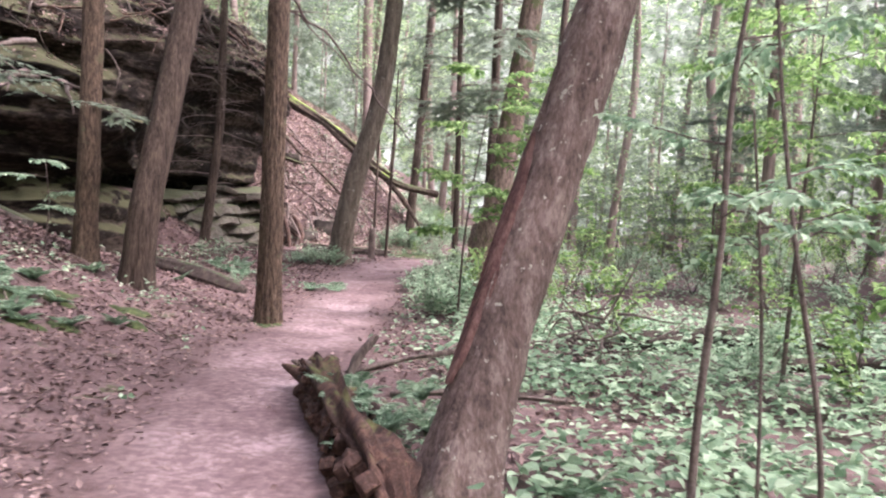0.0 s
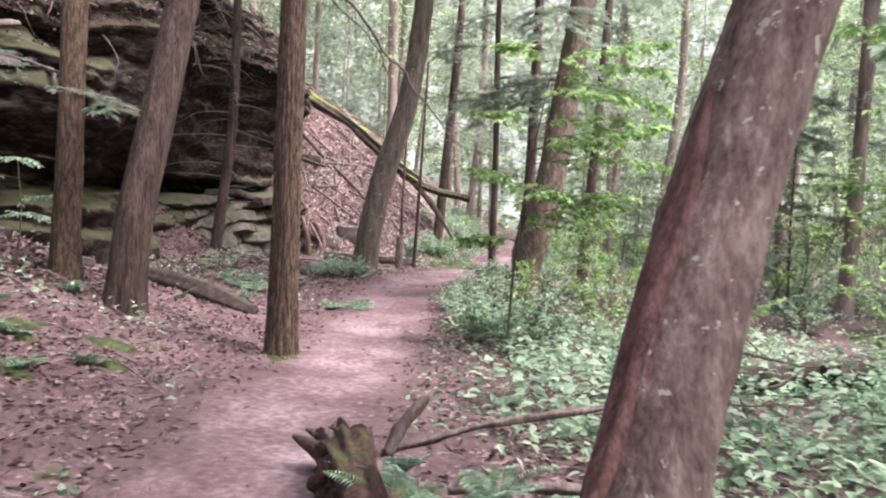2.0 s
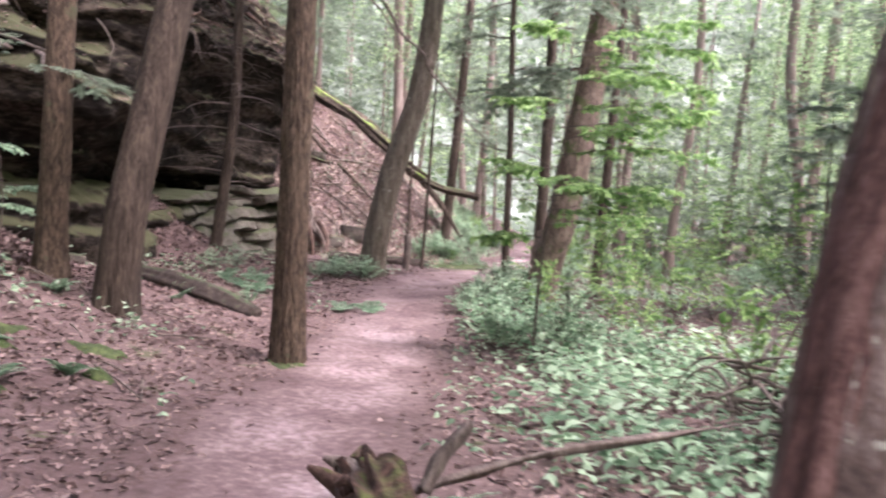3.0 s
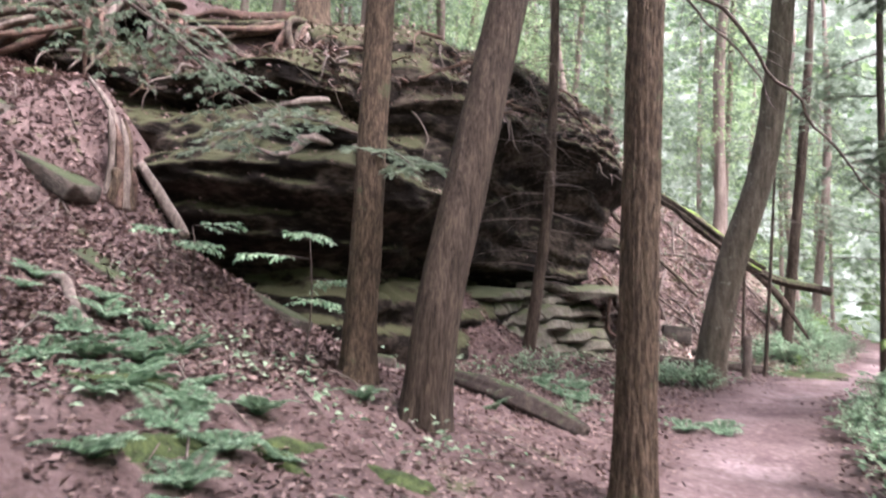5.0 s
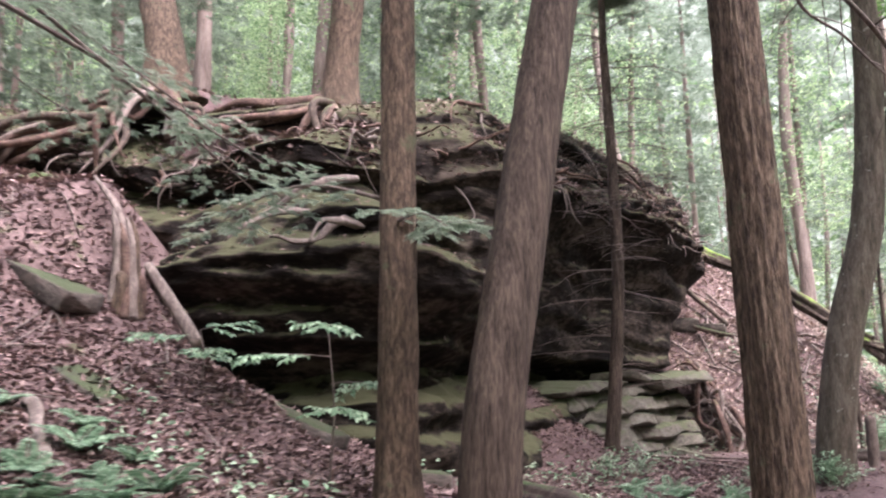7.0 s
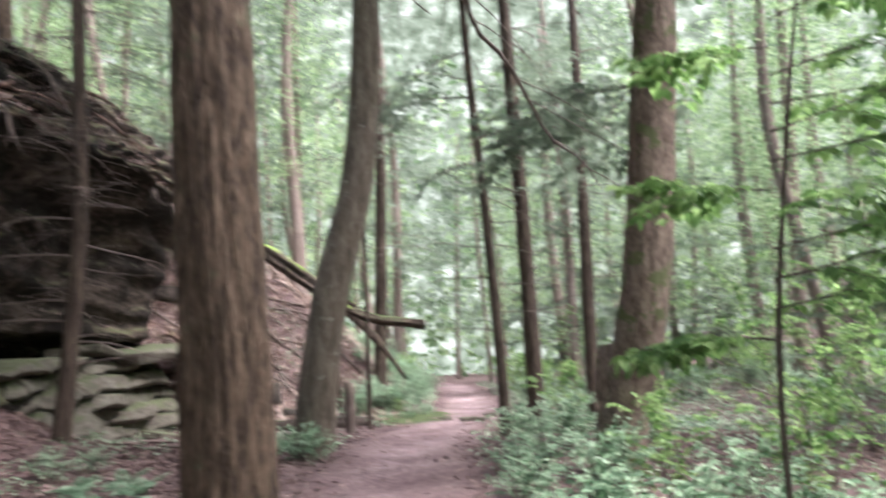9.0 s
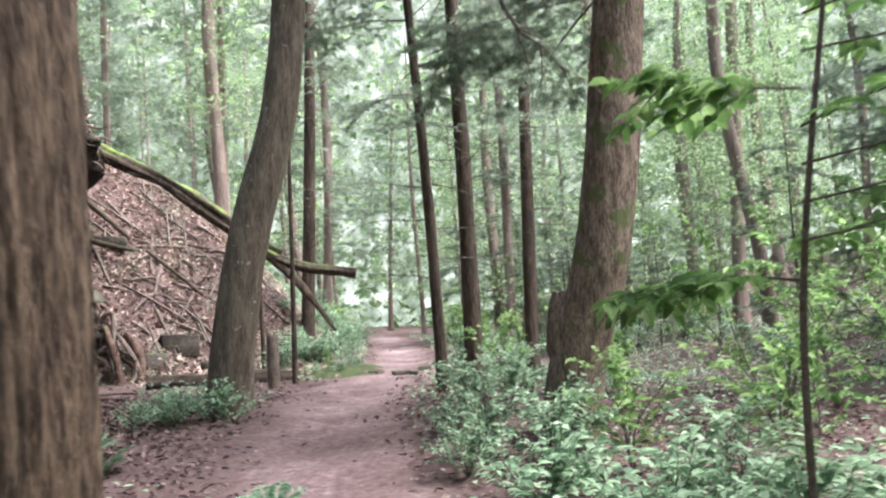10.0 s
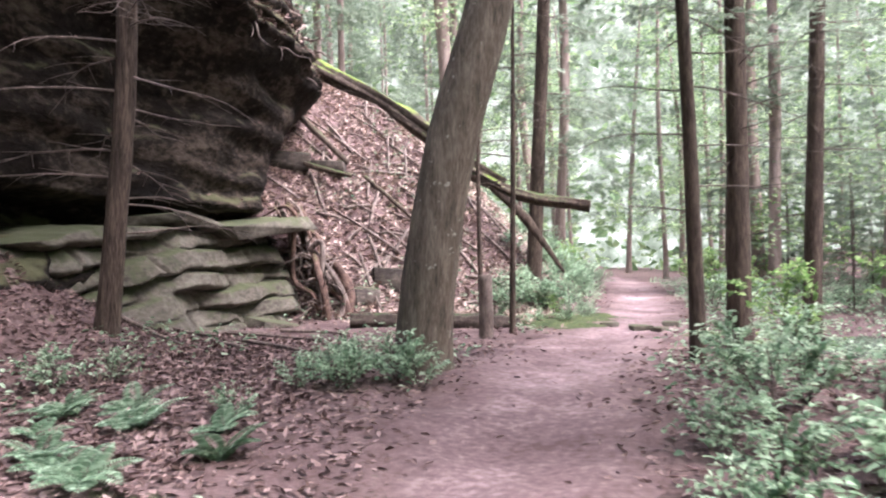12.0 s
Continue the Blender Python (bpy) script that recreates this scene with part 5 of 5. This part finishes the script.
# ---- ferns ----
def fern_mesh(seed):
    rng = np.random.default_rng(seed)
    fronds = []
    for n in range(8):
        a = 2 * np.pi * (n + rng.random() * 0.7) / 8
        pts = limb_points((0, 0, 0), (np.cos(a), np.sin(a), 0.9), rng.uniform(0.35, 0.6), 1.1, rng, 7, 0.05, 0.004, 0.001)
        line = lerp_path(pts, 22)[:, :3]
        d = np.gradient(line, axis=0)
        s = np.cross(d, [0, 0, 1.0])
        s /= np.linalg.norm(s, axis=1)[:, None] + 1e-9
        size = 0.13 * np.sin(np.pi * np.linspace(0.12, 1, 22)) ** 0.7 + 0.01
        place = np.concatenate([line, line])
        way = np.concatenate([s, -s]) + np.concatenate([d, d]) * 8
        up = np.tile([0, 0, 1.0], (44, 1))
        ln = np.concatenate([size, size])
        fronds.append(joined([tube(pts, 4, 8), scatter(DIAMOND, place, way, up, ln, np.full(44, 0.024))]))
    return fronds


def fern(seed, label):
    ob = thing("fern", (0, 0, -70), label, "fern", "ferns on the forest floor")
    for v, f in fern_mesh(seed):
        put("frond", v, f, FERN, ob, smooth=False)
    return ob


FERNS = [fern(1, "green fern with arching fronds on the leaf litter"), fern(2, "green fern with arching fronds on the leaf litter")]
spread = [(-4.5, 6.6), (-4.8, 6.9), (-5.1, 6.5), (-4.2, 7.0), (-5.4, 7.3), (-4.0, 7.6), (-4.9, 7.8), (-5.8, 7.0), (-6.4, 7.9), (-5.5, 8.2), (-6.8, 7.2), (-7.4, 8.4), (-8.6, 8.1), (-6.6, 15.9), (-6.9, 15.4), (-6.2, 16.2), (-7.2, 16.3), (-5.2, 15.8), (-4.6, 16.0), (-5.9, 14.9), (-6.6, 14.8), (-0.45, 5.0), (-0.6, 5.5), (-0.15, 4.0), (0.15, 4.9), (-8.0, 8.6), (-8.4, 8.9), (-7.7, 8.9), (-7.2, 7.9), (-8.9, 8.4), (-6.9, 8.6), (-6.2, 7.6), (-5.5, 10.0), (-5.7, 9.8), (-4.9, 11.9), (-5.6, 12.3), (-6.4, 12.8), (-0.7, 5.2), (-0.5, 4.8), (-0.25, 4.5),
          (-0.05, 4.2), (0.1, 4.6), (0.0, 5.2), (-3.3, 14.0), (-4.0, 14.4), (-3.7, 13.8), (-4.4, 14.6), (-4.9, 15.2), (-4.2, 15.3), (-5.4, 14.6), (-6.0, 15.5), (1.2, 4.0), (1.0, 3.2), (0.8, 2.6), (0.4, 5.4), (-6.4, 7.3), (-6.1, 7.6), (-5.9, 7.3), (-5.6, 7.6), (-5.1, 7.5), (-6.8, 7.6), (-6.6, 8.0), (-7.1, 8.3), (-6.0, 8.1), (-7.6, 8.0),
          (-5.7, 14.7), (-5.3, 14.9), (-6.3, 15.3), (-5.5, 15.6), (-5.9, 15.8), (-5.95, 16.5), (-6.6, 16.0), (-5.0, 15.2)]
spread = [q for n, q in enumerate(spread) if n < 13 or q[0] > -4 or n % 2 or q[1] < 9.0 and (n % 3 or q[0] < -6)]
for n, (x, y) in enumerate(spread):
    m = pose(x, y, height(x, y) + (0.2 if -0.8 < x < 0.15 and 4 < y < 5.6 else 0.0), rng.normal(0, 8), rng.normal(0, 8), rng.uniform(0, 360)) @ Matrix.Scale(rng.uniform(0.4, 0.75) * (1.0 if x > -4.5 else 1.1), 4)
    ob = FERNS[n % 2] if n < 2 else copy_thing(FERNS[n % 2], m)
    ob.matrix_basis = m

# ---- loose stuff on the ground ----
def cover(name, count, box, keep, shape, length, width, material, label, category, lift=0.01, flat=0.25, high=0.0, seed=5):
    rng = np.random.default_rng(seed)
    x, y = rng.uniform(box[0], box[1], count), rng.uniform(box[2], box[3], count)
    k = keep(x, y, rng)
    x, y = x[k], y[k]
    n = len(x)
    z = np.array([bumpy(a, b, h) for a, b, h in zip(x, y, ground_z(x, y))]) + lift + high * rng.random(n) ** 1.5
    v, f = scatter(shape, np.c_[x, y, z], unit(rng, n, flat), np.tile([0, 0, 1.0], (n, 1)) + rng.normal(0, 0.35, (n, 3)),
                   rng.uniform(*length, n), rng.uniform(*width, n))
    tagged(put(name, v, f, material, smooth=False), label, category, kind="stuff")


def patch(x, y, scale, seed):
    return np.array([noise.noise(Vector((a * scale, b * scale, seed))) for a, b in zip(x, y)])


def litter_keep(x, y, rng):
    d = np.abs(x - trail_x(y))
    return (behind_face(x, y) < 0.3) & (rng.random(len(x)) < np.clip((d - 0.45) * 1.0, 0.035, 1))


cover("leaf_litter", 115000, (-16.5, 2.5, 0, 21), litter_keep, CURL, (0.04, 0.10), (0.025, 0.06), LITTER, "dry brown and tan fallen leaves covering the ground", "leaves", 0.010, 0.18)
cover("leaf_litter", 34000, (-15.5, -6, 6.5, 12.5), litter_keep, CURL, (0.05, 0.12), (0.03, 0.07), LITTER, "dry fallen leaves on the steep slope below the cliff", "leaves", 0.014, 0.3, seed=14)
cover("leaf_litter", 15000, (-11, -5, 14.5, 21), litter_keep, CURL, (0.05, 0.11), (0.03, 0.06), LITTER, "dry fallen leaves heaped against the foot of the rock", "leaves", 0.014, 0.3, seed=15)
cover("leaf_litter", 46000, (-13, -4.2, 24.0, 35), lambda x, y, r: (behind_face(x, y) < 2.6) & (x < trail_x(y) - 1.1), CURL, (0.07, 0.17), (0.04, 0.09), PALE_LITTER, "pale leaves and bark scraps heaped on the bank", "leaves", 0.016, 0.4, seed=16)
cover("leaf_litter", 20000, (-15, 8, 20, 40), litter_keep, CURL, (0.06, 0.12), (0.04, 0.08), LITTER, "dry fallen leaves on the bank beyond the rock", "leaves", 0.012, seed=6)
cover("leaf_litter", 9000, (-17, -9, 11, 26), lambda x, y, r: behind_face(x, y) > 2.4, CURL, (0.07, 0.13), (0.05, 0.09), LITTER, "dry fallen leaves on top of the cliff", "leaves", 0.012, seed=9)
rng = np.random.default_rng(77)
cv, cf = np.array(CLIFF[0]), np.array(CLIFF[1])
q = cv[cf]
up = np.cross(q[:, 2] - q[:, 0], q[:, 3] - q[:, 1])
area = np.linalg.norm(up, axis=1)
up = up / (area[:, None] + 1e-9)
up *= np.sign(up[:, 2:]) if up[:, 2].mean() < 0 else 1
at = q.mean(1)
weight = area * np.clip(up[:, 2] - 0.30, 0, 1) * np.where(at[:, 2] > 5.2, 2.0, 0.6) * (at[:, 2] > 2.2) * (at[:, 1] < 26) * (at[:, 0] > -17)
pick = rng.choice(len(at), 34000, p=weight / weight.sum())
v, f = scatter(CURL, at[pick] + rng.normal(0, 0.05, (34000, 3)) * [1, 1, 0.1] + up[pick] * 0.02, unit(rng, 34000, 0.2), up[pick] + rng.normal(0, 0.25, (34000, 3)), rng.uniform(0.05, 0.11, 34000), rng.uniform(0.03, 0.07, 34000))
tagged(put("leaf_litter", v, f, LITTER, smooth=False), "dry fallen leaves caught on the cliff ledges", "leaves", kind="stuff")
cover("ground_cover", 27000, (-2.2, 9, -1, 14), lambda x, y, r: (x - trail_x(y) > 1.15 + np.interp(y, [3, 5, 9, 12], [0, 0.7, 0.7, 0]) + 0.9 * patch(x, y, 0.9, 12) + 0.3 * r.random(len(x))) & (patch(x, y, 0.6, 3) > -0.16), BLADE, (0.06, 0.17), (0.045, 0.12), LEAF_COOL,
      "dense low seedlings with cool pale green leaves", "plants", 0.06, 0.15, 0.34, 7)
cover("ground_cover", 42000, (-9, 12, 3, 44), lambda x, y, r: (np.abs(x - trail_x(y)) > 0.95) & (behind_face(x, y) <= 0) & (patch(x, y, 0.6, 8) > np.where(x > trail_x(y), -0.22, np.where(y > 26, -0.1, 0.25))), BLADE, (0.05, 0.11), (0.035, 0.07), LEAF_COOL,
      "scattered small green seedlings on the forest floor", "plants", 0.03, 0.2, 0.22, 8)

# moss mats
for x, y, a, b, turn in [(-4.45, 6.6, 0.3, 0.10, 20), (-4.85, 7.8, 0.28, 0.09, 10), (-3.85, 7.8, 0.2, 0.13, 0), (-3.9, 24.3, 1.2, 0.8, 10), (-3.12, 10.0, 0.30, 0.27, 0), (-4.2, 6.9, 0.2, 0.08, 10), (-6.0, 7.6, 0.3, 0.1, 15), (-1.2, 23.2, 0.8, 0.7, 0),
                         (-12.9, 10.55, 0.5, 0.16, 15), (-13.6, 10.2, 0.4, 0.12, 10), (-5.2, 7.05, 0.6, 0.14, 95), (-5.1, 8.05, 0.45, 0.13, 70), (-6.0, 7.35, 0.5, 0.12, 60), (-4.35, 8.55, 0.3, 0.2, 0),
                         (-4.5, 25.2, 0.9, 0.7, 30), (-3.6, 25.6, 0.9, 0.8, 0), (-3.3, 26.8, 0.7, 0.8, 0), (-4.6, 26.6, 0.8, 0.7, 0), (0.3, 3.05, 0.3, 0.25, 0), (0.5, 3.35, 0.3, 0.2, 20)]:
    v, f = [], []
    for i in range(15):
        for j in range(15):
            p, q = (i - 7) / 7, (j - 7) / 7
            w = 1.2 * math.hypot(p, q) * (1 + 0.7 * noise.noise(Vector((p * 2 + x, q * 2, y)))) + 0.3 * abs(noise.noise(Vector((p * 4 + y, q * 4, x))))
            dx, dy = p * a * math.cos(radians(turn)) - q * b * math.sin(radians(turn)), p * a * math.sin(radians(turn)) + q * b * math.cos(radians(turn))
            v.append((dx, dy, height(x + dx, y + dy) - height(x, y) + 0.09 * (1 - w) + 0.02 * noise.noise(Vector((p * 5, q * 5, x)))))
    f = [(i * 15 + j, (i + 1) * 15 + j, (i + 1) * 15 + j + 1, i * 15 + j + 1) for i in range(14) for j in range(14)]
    ob = put("moss_mat", v, f, MOSS)
    ob.location = (x, y, height(x, y))
    tagged(ob, "low cushion of bright green moss on the ground", "moss", "moss cushions")

# ---- distant woods ----
rng = np.random.default_rng(40)
n = 26000
a, r = rng.uniform(0, 2 * np.pi, n), rng.uniform(50, 64, n)
z = rng.uniform(0, 1, n) ** 1.2 * 24
x, y = r * np.cos(a) - 3, r * np.sin(a) + 14
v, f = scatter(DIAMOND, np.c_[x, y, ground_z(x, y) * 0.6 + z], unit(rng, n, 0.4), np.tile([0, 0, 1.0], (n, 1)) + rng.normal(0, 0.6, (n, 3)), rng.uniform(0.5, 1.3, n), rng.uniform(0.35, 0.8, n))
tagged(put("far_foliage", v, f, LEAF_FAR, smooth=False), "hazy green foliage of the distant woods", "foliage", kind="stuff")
# self-glowing ring: hazy far brightness painted as emission, no lamp behind it
haze = bpy.data.materials.new("glowing_distance")
haze.use_nodes = True
t = haze.node_tree
t.nodes.clear()
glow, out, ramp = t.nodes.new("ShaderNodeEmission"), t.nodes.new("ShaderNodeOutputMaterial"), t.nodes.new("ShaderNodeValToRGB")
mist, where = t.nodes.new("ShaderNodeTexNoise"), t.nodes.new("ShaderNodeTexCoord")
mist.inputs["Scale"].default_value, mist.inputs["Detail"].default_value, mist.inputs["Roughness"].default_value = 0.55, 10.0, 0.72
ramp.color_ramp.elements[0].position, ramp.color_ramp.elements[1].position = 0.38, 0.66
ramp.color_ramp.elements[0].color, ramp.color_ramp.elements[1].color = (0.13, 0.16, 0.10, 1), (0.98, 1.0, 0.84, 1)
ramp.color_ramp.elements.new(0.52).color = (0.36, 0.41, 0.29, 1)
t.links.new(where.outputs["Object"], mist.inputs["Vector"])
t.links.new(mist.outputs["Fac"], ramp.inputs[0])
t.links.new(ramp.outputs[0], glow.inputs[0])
glow.inputs[1].default_value = BACKDROP_GLOW
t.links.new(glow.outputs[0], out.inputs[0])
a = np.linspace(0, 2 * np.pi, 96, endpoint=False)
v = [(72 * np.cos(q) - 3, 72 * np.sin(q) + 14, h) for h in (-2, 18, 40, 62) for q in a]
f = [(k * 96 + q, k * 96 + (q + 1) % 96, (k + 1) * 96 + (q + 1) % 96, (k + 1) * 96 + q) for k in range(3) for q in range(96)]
tagged(put("backdrop", v, f, haze), "self-glowing backdrop painted as the pale mottled green distance of the woods", "backdrop", kind="structure")
